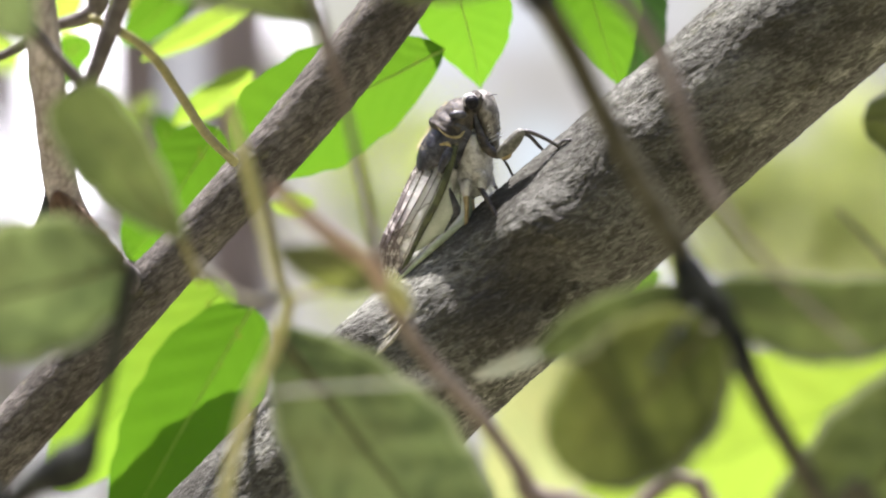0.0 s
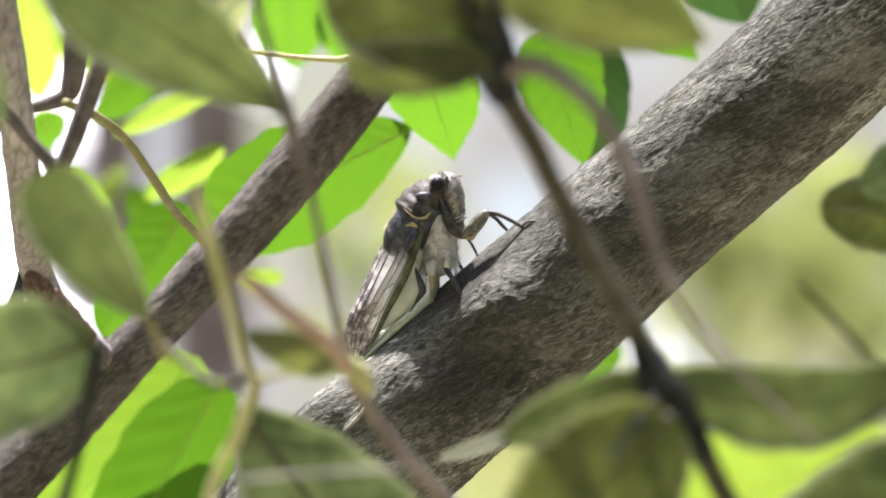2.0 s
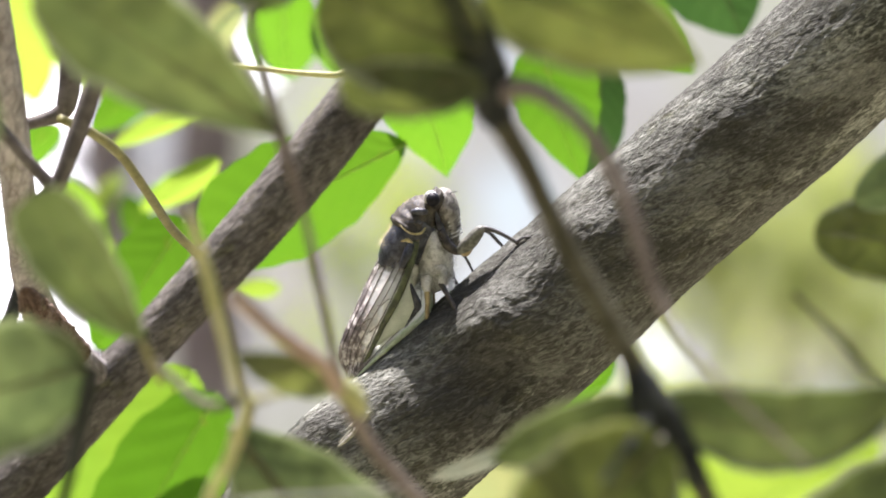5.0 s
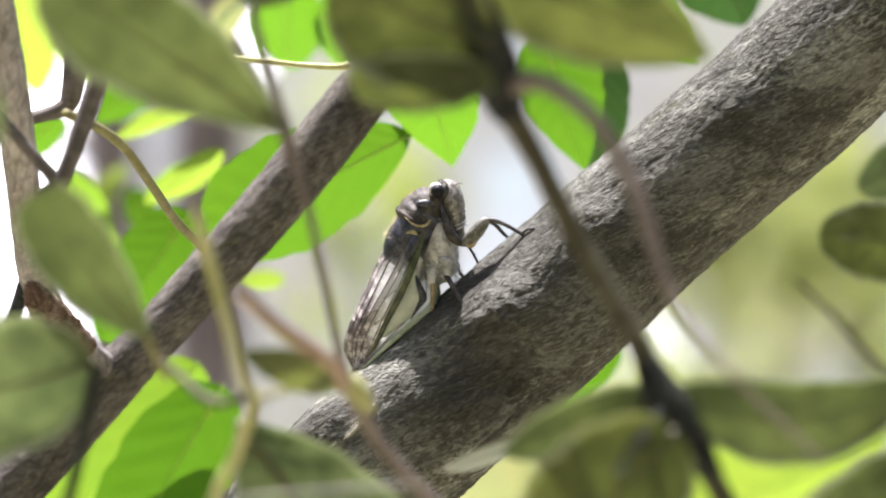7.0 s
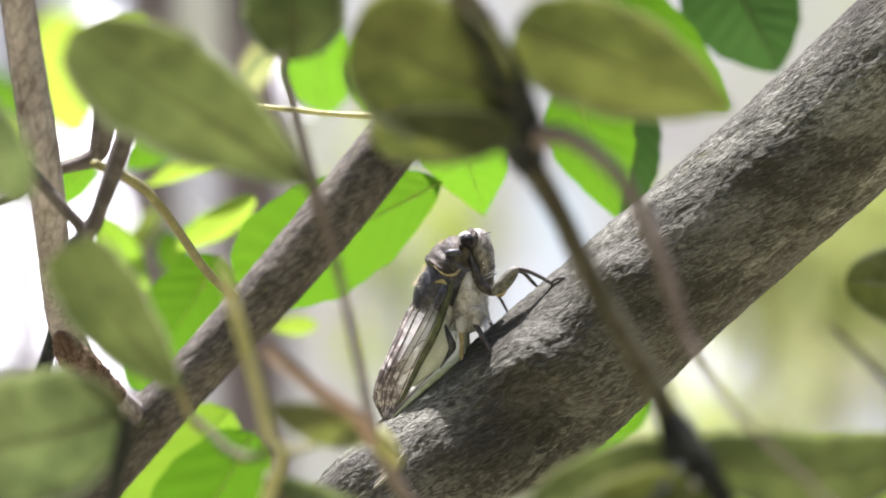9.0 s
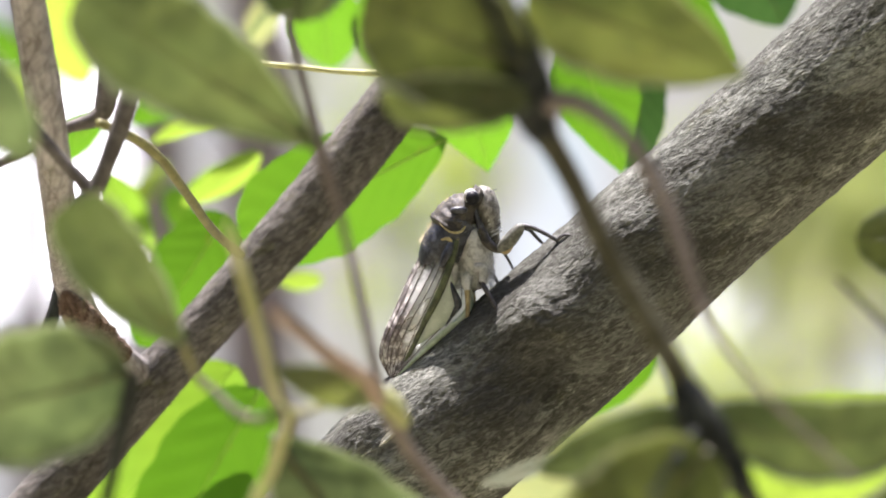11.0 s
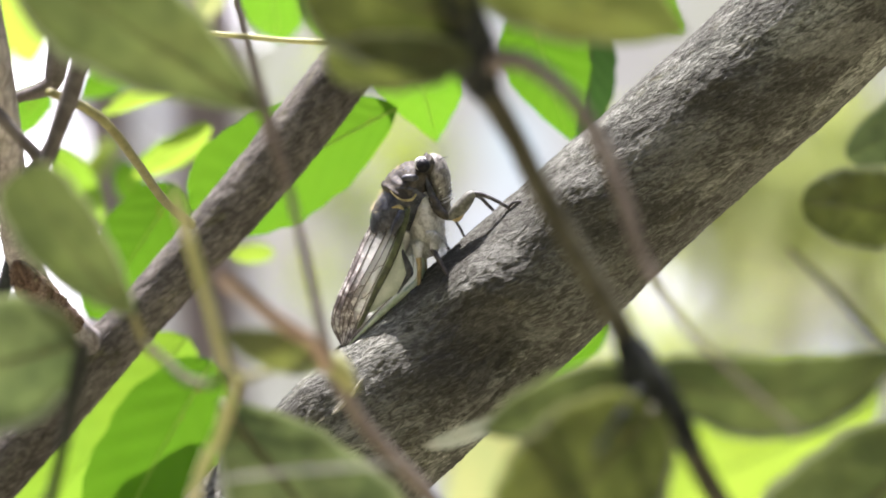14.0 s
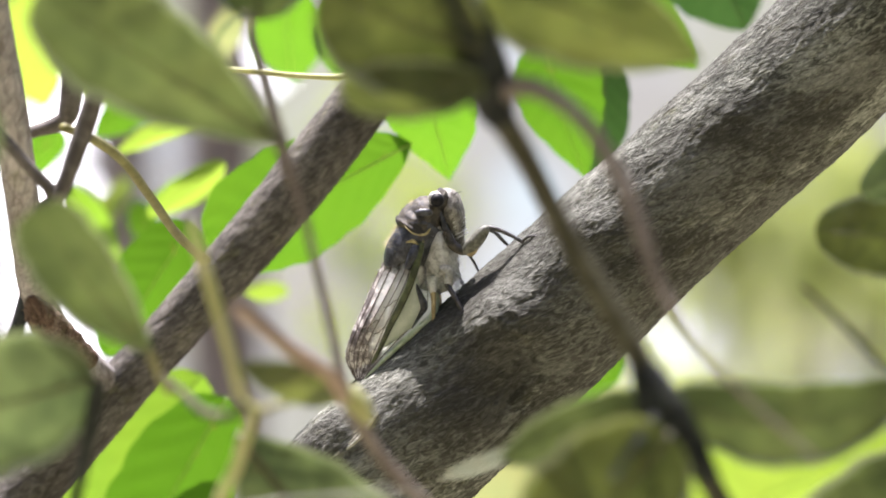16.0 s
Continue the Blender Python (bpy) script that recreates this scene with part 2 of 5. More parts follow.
RIB = mottled("leaf rib", (0.075, 0.08, 0.03), (0.12, 0.12, 0.05), 200, 0.5)
RIB_LIT = mottled("light leaf rib", (0.26, 0.42, 0.06), (0.34, 0.50, 0.09), 200, 0.5)


# ---- building helpers ----
def thing(name, place, label, category, group="", kind=""):
    ob = new(name)
    ob.empty_display_size = 0.01
    ob.matrix_basis = Matrix.Translation(place)
    return tagged(ob, label, category, group, kind)


def part(name, bm, material, parent, label="", smooth=True):
    me = bpy.data.meshes.new(name)
    bm.to_mesh(me)
    bm.free()
    if smooth:
        me.shade_smooth()
    me.materials.append(material)
    ob = new(name, me)
    ob.parent = parent
    return tagged(ob, label)


def smooth_line(points, per=6):
    """Catmull-Rom through the points (tuples of any length)."""
    p = np.array(points, float)
    p = np.vstack([2 * p[0] - p[1], p, 2 * p[-1] - p[-2]])
    out = []
    for i in range(1, len(p) - 2):
        for k in range(per):
            t = k / per
            out.append(0.5 * (2 * p[i] + (p[i + 1] - p[i - 1]) * t + (2 * p[i - 1] - 5 * p[i] + 4 * p[i + 1] - p[i + 2]) * t * t
                              + (3 * p[i] - p[i - 1] - 3 * p[i + 1] + p[i + 2]) * t ** 3))
    out.append(p[-2])
    return np.array(out)


def tube(bm, points, radii, sides=10, per=6, rough=0.0, grain=(90, 5), origin=(0, 0, 0), seed=0.0, flat=1.0, swells=(), flake=0.0):
    """A closed round tube; rough: relief as a share of the radius, grain: its frequency along and around."""
    if not hasattr(radii, "__len__"):
        radii = [radii] * len(points)
    data = smooth_line([(*p, r) for p, r in zip(points, radii)], per)
    pts = data[:, :3] - np.array(origin)
    rad = data[:, 3]
    uvl = bm.loops.layers.uv.verify()
    rings, run, side = [], 0.0, None
    runs = []
    for i, c in enumerate(pts):
        d = Vector(pts[min(i + 1, len(pts) - 1)] - pts[max(i - 1, 0)]).normalized()
        if side is None:
            side = d.orthogonal().normalized()
        side = (side - d * side.dot(d)).normalized()
        up = d.cross(side)
        if i:
            run += float(np.linalg.norm(c - pts[i - 1]))
        ring = []
        for k in range(sides):
            a = 2 * math.pi * k / sides
            r = rad[i]
            if rough:
                q = Vector((run * grain[0] + seed, math.cos(a) * grain[1], math.sin(a) * grain[1]))
                low = noise.noise(Vector((run * 28 + seed, math.cos(a) * 1.1, math.sin(a) * 1.1)))
                r *= 1 + rough * (noise.fractal(q, 0.7, 2.1, 4) * 0.9 + low * 0.9)
            if flake:
                b = a + run * 14
                q = Vector((run * 170 + seed, math.cos(b) * 16, math.sin(b) * 16))
                q += 0.9 * noise.noise_vector(q * 0.4)
                n1, n2 = noise.noise(q), noise.noise(q * 2.7)
                r += flake * (0.8 * abs(n1) ** 0.8 + 0.5 * n1 + 0.6 * abs(n2) ** 0.7 + 0.7 * n2 - 0.6)
            out = side * math.cos(a) + up * (math.sin(a) * flat)
            v = Vector(c) + out * r
            for place, reach, height in swells:
                far = (v + Vector(origin) - Vector(place)).length / reach
                if far < 1:
                    v += out * (height * (1 - far * far) ** 2 * (1 + 0.35 * noise.noise(v * 420)))
            ring.append(bm.verts.new(v))
        rings.append(ring)
        runs.append(run)
    for i in range(len(rings) - 1):
        for k in range(sides):
            n = (k + 1) % sides
            f = bm.faces.new((rings[i][k], rings[i][n], rings[i + 1][n], rings[i + 1][k]))
            for lp, (u, v) in zip(f.loops, ((i, k), (i, k + 1), (i + 1, k + 1), (i + 1, k))):
                lp[uvl].uv = (runs[u], v / sides * 2 * math.pi * float(rad.mean()))
    for ring, flip in ((rings[0], True), (rings[-1], False)):
        bm.faces.new(ring[::-1] if flip else ring)
    return bm


def stem(name, parent, points, radii, material, label="", **kw):
    kw.setdefault("rough", 0.10)
    kw.setdefault("sides", 12)
    return part(name, tube(bmesh.new(), points, radii, origin=parent.matrix_basis.translation, **kw), material, parent, label)


def leaf(parent, base, tip, width, material, rib, face=(0, -0.98, -0.2), fold=0.18, bend=0.06, shape=(0.6, 0.75), wave=0.0, seed=0, label="", twist=0.0, curve=0.0, curl=0.0):
    """A leaf from base to tip; face: the way its visible side looks; bend: bow along its length; shape: fullness to base and tip."""
    base, tip = Vector(base), Vector(tip)
    length = (tip - base).length
    ax = (tip - base).normalized()
    az = Vector(face)
    az = (az - ax * az.dot(ax)).normalized()
    m = Matrix((ax, az.cross(ax), az)).transposed().to_4x4()
    m.translation = base
    bm = bmesh.new()
    uvl = bm.loops.layers.uv.verify()
    a, b = shape
    top = (a / (a + b)) ** a * (b / (a + b)) ** b
    rnd = random.Random(seed)
    ph, ph2 = rnd.uniform(0, 6), rnd.uniform(0, 6)
    n, mm = 36, 18

    def place(s, v):
        half = width / 2 * (s ** a * (1 - s) ** b) / top if 0 < s < 1 else 0.0
        edge = 1 + 0.025 * math.sin(s * 23 + ph) + 0.018 * math.sin(s * 47 + ph2)
        y = v * half * edge
        z = -fold * abs(y) + bend * length * 4 * s * (1 - s) + wave * width * abs(v) ** 1.5 * math.sin(s * 9 + ph + (2.1 if v > 0 else 0)) + twist * y * (s - 0.5)
        z -= curl * half * max(0.0, abs(v) - 0.72) ** 2 * 12
        z += 0.006 * width * math.sin((s - abs(v) * 0.22) * 50) * (1 - abs(v)) * abs(v) * 4
        return Vector((s * length, y + 0.02 * length * math.sin(s * 3 + ph2) + curve * length * 4 * s * (1 - s), z))

    grid = [[bm.verts.new(place(i / n, -1 + 2 * k / mm)) for k in range(mm + 1)] for i in range(n + 1)]
    for i in range(n):
        for k in range(mm):
            f = bm.faces.new((grid[i][k], grid[i + 1][k], grid[i + 1][k + 1], grid[i][k + 1]))
            for lp, (u, v) in zip(f.loops, ((i, k), (i + 1, k), (i + 1, k + 1), (i, k + 1))):
                lp[uvl].uv = (u / n, v / mm)
    ob = part("leaf", bm, material, parent, label)
    ob.matrix_basis = parent.matrix_basis.inverted() @ m
    ribs = bmesh.new()
    line = [place(s, 0) + Vector((0, 0, 0.0001)) for s in np.linspace(0.0, 0.97, 9)]
    w = max(width * (0.02 if rib is RIB else 0.009), 0.0002)
    tube(ribs, line, [w * (1.15 - x) for x in np.linspace(0, 0.95, 9)], 6, 3)
    part("midrib", ribs, rib, ob)
    return ob


# ---- ground and far forest ----
def litter():
    m, nt, b = shader("leaf litter")
    v = mapped(nt, (1, 1, 1))
    col = ramp(nt, noise_tex(nt, v, 14, 6, 0.7), [(0.3, (0.09, 0.075, 0.05)), (0.5, (0.21, 0.18, 0.13)), (0.7, (0.34, 0.31, 0.24))])
    grass = ramp(nt, noise_tex(nt, v, 0.8, 3), [(0.5, (0, 0, 0)), (0.6, (1, 1, 1))])
    nt.links.new(mix(nt, math_node(nt, "MULTIPLY", grass, 0.6), col, (0.14, 0.2, 0.05)), b.inputs["Base Color"])
    b.inputs["Roughness"].default_value = 0.95
    bump(nt, b, noise_tex(nt, v, 40, 4), 0.8, 0.02)
    return m


def build_ground():
    bm = bmesh.new()
    step = [-400, -120, -40, -15, -6, -2, 2, 6, 15, 40, 120, 400]
    vs = [[bm.verts.new((x, y, 0.12 * noise.noise(Vector((x * 0.2, y * 0.2, 0))))) for x in step] for y in step]
    for i in range(len(step) - 1):
        for k in range(len(step) - 1):
            bm.faces.new((vs[i][k], vs[i][k + 1], vs[i + 1][k + 1], vs[i + 1][k]))
    g = part("ground", bm, litter(), None)
    tagged(g, "forest floor covered with pale brown leaf litter", "ground", kind="structure")


def far_forest():
    """The hazy distance: a sheet that glows in place of sunlight, with gaps through which the bright sky shows."""
    m, nt, b = shader("glowing hazy distant forest")
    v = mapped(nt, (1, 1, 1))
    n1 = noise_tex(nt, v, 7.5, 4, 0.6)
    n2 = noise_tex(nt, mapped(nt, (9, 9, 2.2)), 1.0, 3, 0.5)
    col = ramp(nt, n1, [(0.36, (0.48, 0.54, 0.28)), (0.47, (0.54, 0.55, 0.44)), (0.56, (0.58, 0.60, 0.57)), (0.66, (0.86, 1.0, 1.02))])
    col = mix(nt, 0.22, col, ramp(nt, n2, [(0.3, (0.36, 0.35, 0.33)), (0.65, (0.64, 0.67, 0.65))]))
    tc = nt.nodes.new("ShaderNodeTexCoord")
    warp = nt.nodes.new("ShaderNodeVectorMath")
    nt.links.new(tc.outputs["Object"], warp.inputs[0])
    wob = node(nt, "ShaderNodeTexNoise", Scale=7.0, Detail=3.0)
    nt.links.new(tc.outputs["Object"], wob.inputs["Vector"])
    soft = nt.nodes.new("ShaderNodeVectorMath")
    soft.operation = "SCALE"
    soft.inputs[3].default_value = 0.09
    nt.links.new(wob.outputs[1], soft.inputs[0])
    nt.links.new(soft.outputs[0], warp.inputs[1])
    # foliage, trunks and thin places as tones of the glow; palest ones painted sky light
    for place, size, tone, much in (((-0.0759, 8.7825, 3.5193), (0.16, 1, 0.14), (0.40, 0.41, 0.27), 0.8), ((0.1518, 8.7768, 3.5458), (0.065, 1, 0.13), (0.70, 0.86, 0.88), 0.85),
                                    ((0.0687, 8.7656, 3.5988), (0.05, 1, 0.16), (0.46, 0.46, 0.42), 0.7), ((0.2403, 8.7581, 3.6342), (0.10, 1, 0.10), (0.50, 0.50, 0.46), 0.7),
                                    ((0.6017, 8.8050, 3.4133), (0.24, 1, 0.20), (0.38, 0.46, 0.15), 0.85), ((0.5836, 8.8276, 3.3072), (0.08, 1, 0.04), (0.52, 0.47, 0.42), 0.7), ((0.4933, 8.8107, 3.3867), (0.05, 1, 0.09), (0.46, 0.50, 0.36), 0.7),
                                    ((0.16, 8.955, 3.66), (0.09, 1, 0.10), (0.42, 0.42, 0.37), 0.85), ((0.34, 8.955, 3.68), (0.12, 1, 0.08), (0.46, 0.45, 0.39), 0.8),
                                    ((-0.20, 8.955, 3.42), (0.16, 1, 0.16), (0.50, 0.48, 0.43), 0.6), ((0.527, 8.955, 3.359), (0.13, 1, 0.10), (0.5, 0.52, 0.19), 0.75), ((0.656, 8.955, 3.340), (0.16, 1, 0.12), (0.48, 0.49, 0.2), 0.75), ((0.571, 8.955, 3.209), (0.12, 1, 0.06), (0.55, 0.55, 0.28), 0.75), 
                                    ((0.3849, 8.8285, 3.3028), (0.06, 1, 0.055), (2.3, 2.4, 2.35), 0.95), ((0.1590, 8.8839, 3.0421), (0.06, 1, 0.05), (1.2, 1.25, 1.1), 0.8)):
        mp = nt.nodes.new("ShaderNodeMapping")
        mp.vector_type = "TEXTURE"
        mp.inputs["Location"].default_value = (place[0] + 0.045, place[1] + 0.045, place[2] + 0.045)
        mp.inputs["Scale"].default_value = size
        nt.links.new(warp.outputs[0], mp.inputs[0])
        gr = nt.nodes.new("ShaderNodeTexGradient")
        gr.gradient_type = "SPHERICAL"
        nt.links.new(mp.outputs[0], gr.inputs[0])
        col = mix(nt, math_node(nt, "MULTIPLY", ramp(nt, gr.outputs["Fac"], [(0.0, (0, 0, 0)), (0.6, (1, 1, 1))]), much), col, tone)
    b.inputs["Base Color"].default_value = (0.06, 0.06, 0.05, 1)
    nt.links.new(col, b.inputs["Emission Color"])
    # the sheet's own emission stands in for sunlight on the far wood
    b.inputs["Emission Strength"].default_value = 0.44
    b.inputs["Roughness"].default_value = 1.0
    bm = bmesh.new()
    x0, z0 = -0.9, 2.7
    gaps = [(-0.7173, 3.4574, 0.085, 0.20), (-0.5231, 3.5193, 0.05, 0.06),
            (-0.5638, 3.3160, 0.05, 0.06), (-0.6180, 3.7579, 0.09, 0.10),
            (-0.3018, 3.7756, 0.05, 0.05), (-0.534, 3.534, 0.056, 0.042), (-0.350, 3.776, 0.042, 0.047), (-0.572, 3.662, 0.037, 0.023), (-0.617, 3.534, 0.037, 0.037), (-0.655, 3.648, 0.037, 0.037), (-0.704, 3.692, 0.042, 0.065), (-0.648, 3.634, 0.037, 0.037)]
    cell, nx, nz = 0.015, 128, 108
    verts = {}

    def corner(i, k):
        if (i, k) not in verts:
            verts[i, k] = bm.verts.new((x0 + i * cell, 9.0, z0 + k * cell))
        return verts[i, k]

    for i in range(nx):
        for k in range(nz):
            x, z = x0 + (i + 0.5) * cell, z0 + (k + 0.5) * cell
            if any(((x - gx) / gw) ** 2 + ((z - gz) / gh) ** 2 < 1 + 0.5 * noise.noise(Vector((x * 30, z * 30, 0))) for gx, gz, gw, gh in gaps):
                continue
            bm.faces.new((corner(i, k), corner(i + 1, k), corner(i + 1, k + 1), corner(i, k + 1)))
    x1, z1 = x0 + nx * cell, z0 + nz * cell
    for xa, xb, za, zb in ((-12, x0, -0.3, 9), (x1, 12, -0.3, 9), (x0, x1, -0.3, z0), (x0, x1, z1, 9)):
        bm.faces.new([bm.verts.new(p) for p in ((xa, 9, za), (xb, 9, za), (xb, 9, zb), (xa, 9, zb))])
    tagged(part("backdrop", bm, m, None, smooth=False), "pale hazy forest far behind the branches, on a sheet that glows", "backdrop", kind="structure")


def sky_beyond():
    """Plain bright hazy sky, far behind the trees."""
    m, nt, b = shader("bright hazy sky")
    b.inputs["Base Color"].default_value = (0.8, 0.8, 0.8, 1)
    b.inputs["Emission Color"].default_value = (1.0, 1.0, 0.98, 1)
    b.inputs["Emission Strength"].default_value = 1.9
    bm = bmesh.new()
    bm.faces.new([bm.verts.new(p) for p in ((-20, 16, 0.4), (20, 16, 0.4), (20, 16, 14), (-20, 16, 14))])
    tagged(part("backdrop", bm, m, None, smooth=False), "plain white hazy sky behind the forest", "backdrop", kind="structure")


def light_blocking_woods():
    """Unseen dim wood, added beside and behind the viewer to keep sky light off the scene."""
    m, nt, b = shader("unseen dim woodland")
    v = mapped(nt, (1, 1, 1))
    leafy = ramp(nt, noise_tex(nt, v, 2.4, 6, 0.7), [(0.38, (0.035, 0.04, 0.02)), (0.5, (0.07, 0.095, 0.035)), (0.64, (0.15, 0.18, 0.07))])
    trunks = ramp(nt, noise_tex(nt, mapped(nt, (3.0, 3.0, 0.25)), 1.0, 3, 0.5), [(0.52, (0, 0, 0)), (0.6, (1, 1, 1))])
    nt.links.new(mix(nt, math_node(nt, "MULTIPLY", trunks, 0.5), leafy, (0.16, 0.13, 0.10)), b.inputs["Base Color"])
    b.inputs["Roughness"].default_value = 1.0
    bump(nt, b, noise_tex(nt, v, 5.0, 5, 0.7), 1.0, 0.3)
    bm = bmesh.new()
    ring = []
    for k in range(41):
        a = radians(180 + 180 * k / 40)
        r = 12 + 0.8 * noise.noise(Vector((k * 0.7, 0, 0)))
        h = 14 + 2.5 * noise.noise(Vector((k * 0.9, 3, 0)))
        ring.append((bm.verts.new((r * math.cos(a), r * math.sin(a) + (9 if k in (0, 40) else 0), -0.3)), bm.verts.new((r * math.cos(a), r * math.sin(a) + (9 if k in (0, 40) else 0), h))))
    for (a0, a1), (b0, b1) in zip(ring, ring[1:]):
        bm.faces.new((a0, b0, b1, a1))
    tagged(part("backdrop", bm, m, None, smooth=False), "unseen dim green woodland, added beside and behind the viewer to block sky light", "backdrop", kind="structure")


def leaf_cloud(bm, centre, size, count, length, rnd):
    """Many small folded leaves scattered unevenly through an ellipsoid."""
    clumps = [[rnd.gauss(0, 0.45) for _ in range(3)] for _ in range(14)]
    for _ in range(count):
        c = rnd.choice(clumps)
        p = Vector([centre[i] + size[i] * (c[i] + rnd.gauss(0, 0.22)) for i in range(3)])
        r = Euler((rnd.uniform(-1, 1), rnd.uniform(-1, 1), rnd.uniform(0, 6.3))).to_matrix()
        l = length * rnd.uniform(0.6, 1.2)
        vs = [bm.verts.new(p + r @ Vector(q) * l) for q in ((0, 0, 0), (0.45, 0.24, 0.08), (1, 0, -0.05), (0.45, -0.24, 0.08), (0.45, 0, 0))]
        bm.faces.new((vs[0], vs[4], vs[1]))
        bm.faces.new((vs[4], vs[2], vs[1]))
        bm.faces.new((vs[0], vs[3], vs[4]))
        bm.faces.new((vs[3], vs[2], vs[4]))


def far_tree(base, top, radius, label, seed, lean=0.0):
    """A slim tree rooted in the ground, its crown high above."""
    rnd = random.Random(seed)
    ob = thing("tree", base, label, "tree", "trees behind")
    pts = [Vector(base).lerp(Vector(top), k / 7) + Vector((rnd.gauss(0, 0.012), rnd.gauss(0, 0.02), 0)) for k in range(8)]
    stem("trunk", ob, [tuple(p) for p in pts], [radius * (1.35 - 0.09 * k) for k in range(8)], BARK_FAR, sides=24, per=10, rough=0.08, grain=(14, 5), seed=seed)
    for k in range(4):
        p = pts[6].lerp(pts[7], k / 4)
        q = p + Vector((rnd.uniform(-0.8, 0.8), rnd.uniform(-0.3, 0.9), rnd.uniform(0.4, 0.9)))
        stem("limb", ob, [tuple(p), tuple(p.lerp(q, 0.5) + Vector((0, 0, 0.1))), tuple(q)], [radius * 0.4, radius * 0.28, radius * 0.12], BARK_FAR, sides=10)
    bm = bmesh.new()
    leaf_cloud(bm, Vector(top) - Vector(base) + Vector((0, 0.3, 0.4)), (1.0, 0.8, 0.6), 700, 0.10, rnd)
    tagged(part("crown", bm, LEAF_FAR, ob), kind="stuff")


def shrub(base, heart, size, count, material, label, seed):
    """A shrub: a few stems and a loose mass of leaves round its heart."""
    rnd = random.Random(seed)
    ob = thing("shrub", base, label, "shrub", "shrubs behind")
    b, h = Vector(base), Vector(heart)
    for k in range(4):
        q = h + Vector((rnd.gauss(0, size[0] * 0.5), rnd.gauss(0, size[1] * 0.5), rnd.gauss(0, size[2] * 0.4)))
        stem("stem", ob, [tuple(b + Vector((0.03 * k - 0.05, 0, -0.03))), tuple(b.lerp(q, 0.5) + Vector((0, 0, 0.1))), tuple(q)], [0.012, 0.009, 0.004], BARK_FAR, sides=8)
    bm = bmesh.new()
    leaf_cloud(bm, h - b, size, count, 0.07, rnd)
    tagged(part("foliage", bm, material, ob), kind="stuff")


BARK_FAR = mottled("pale grey violet bark", (0.17, 0.14, 0.135), (0.33, 0.29, 0.28), 14, 0.9, 0.004, 0.2)
LEAF_FAR = leaf_material("far sunlit leaf", (0.20, 0.26, 0.05), (0.26, 0.32, 0.08), (0.50, 0.62, 0.10), 0.5)
LEAF_FAR_YELLOW = leaf_material("far yellow green leaf", (0.30, 0.35, 0.13), (0.36, 0.40, 0.17), (0.52, 0.60, 0.18), 0.62)
build_ground()
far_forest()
sky_beyond()
light_blocking_woods()
far_tree((-0.1803, 3.5, -0.05), (-0.1749 - 0.05, 3.6, 8.2), 0.0173, "slim grey tree trunk blurred behind the branch", 61)
far_tree((-0.1450, 4.1, -0.05), (-0.1429 + 0.03, 4.2, 8.6), 0.0261, "grey violet tree trunk in the shade", 62)
far_tree((-0.3768, 4.55, -0.05), (-0.3768 - 0.02, 4.6, 8.4), 0.0157, "pale pinkish grey slim trunk, out of focus", 63)
shrub((0.3343, 5.1, 0.0), (0.3242, 4.8969, 2.5606), (0.19, 0.14, 0.11), 170, LEAF_FAR_YELLOW, "yellow green sunlit shrub, out of focus", 71)
shrub((-0.0548, 6.5, 0.0), (-0.0548, 6.3578, 2.9021), (0.12, 0.12, 0.14), 70, LEAF_FAR, "dull green shrub, out of focus", 72)
shrub((0.3108, 6.0, 0.0), (0.3289, 5.9189, 2.5624), (0.30, 0.12, 0.10), 200, LEAF_FAR_YELLOW, "low yellow green shrub in full sun", 73)
shrub((0.4284, 5.6, 0.0), (0.4119, 5.3671, 2.7535), (0.06, 0.1, 0.14), 50, LEAF_FAR, "green shrub with a loose crown, out of focus", 74)
# ---- large branch with the cicada ----
big = thing("tree_branch", (0.0001, 1.1810, 1.7654), "thick slanting grey branch with rough flaky bark", "branch")
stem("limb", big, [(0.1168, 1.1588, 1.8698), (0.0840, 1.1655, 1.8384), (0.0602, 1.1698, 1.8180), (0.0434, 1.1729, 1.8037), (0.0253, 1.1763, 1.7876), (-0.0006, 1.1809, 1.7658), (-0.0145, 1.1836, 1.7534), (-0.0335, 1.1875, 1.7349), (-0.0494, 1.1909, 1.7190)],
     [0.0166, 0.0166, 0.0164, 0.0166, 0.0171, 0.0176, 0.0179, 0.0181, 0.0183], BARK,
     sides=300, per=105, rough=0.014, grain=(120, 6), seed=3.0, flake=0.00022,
     swells=(((0.0162, 1.1606, 1.7847), 0.011, 0.0028), ((0.0197, 1.1613, 1.7715), 0.013, -0.0032), ((-0.0231, 1.1670, 1.7641), 0.010, 0.002), ((0.0619, 1.1564, 1.8042), 0.004, -0.0022),
             ((0.0364, 1.1587, 1.8031), 0.008, 0.0014), ((0.0043, 1.1626, 1.7754), 0.012, -0.0014), ((0.0650, 1.1536, 1.8270), 0.009, 0.0012)))
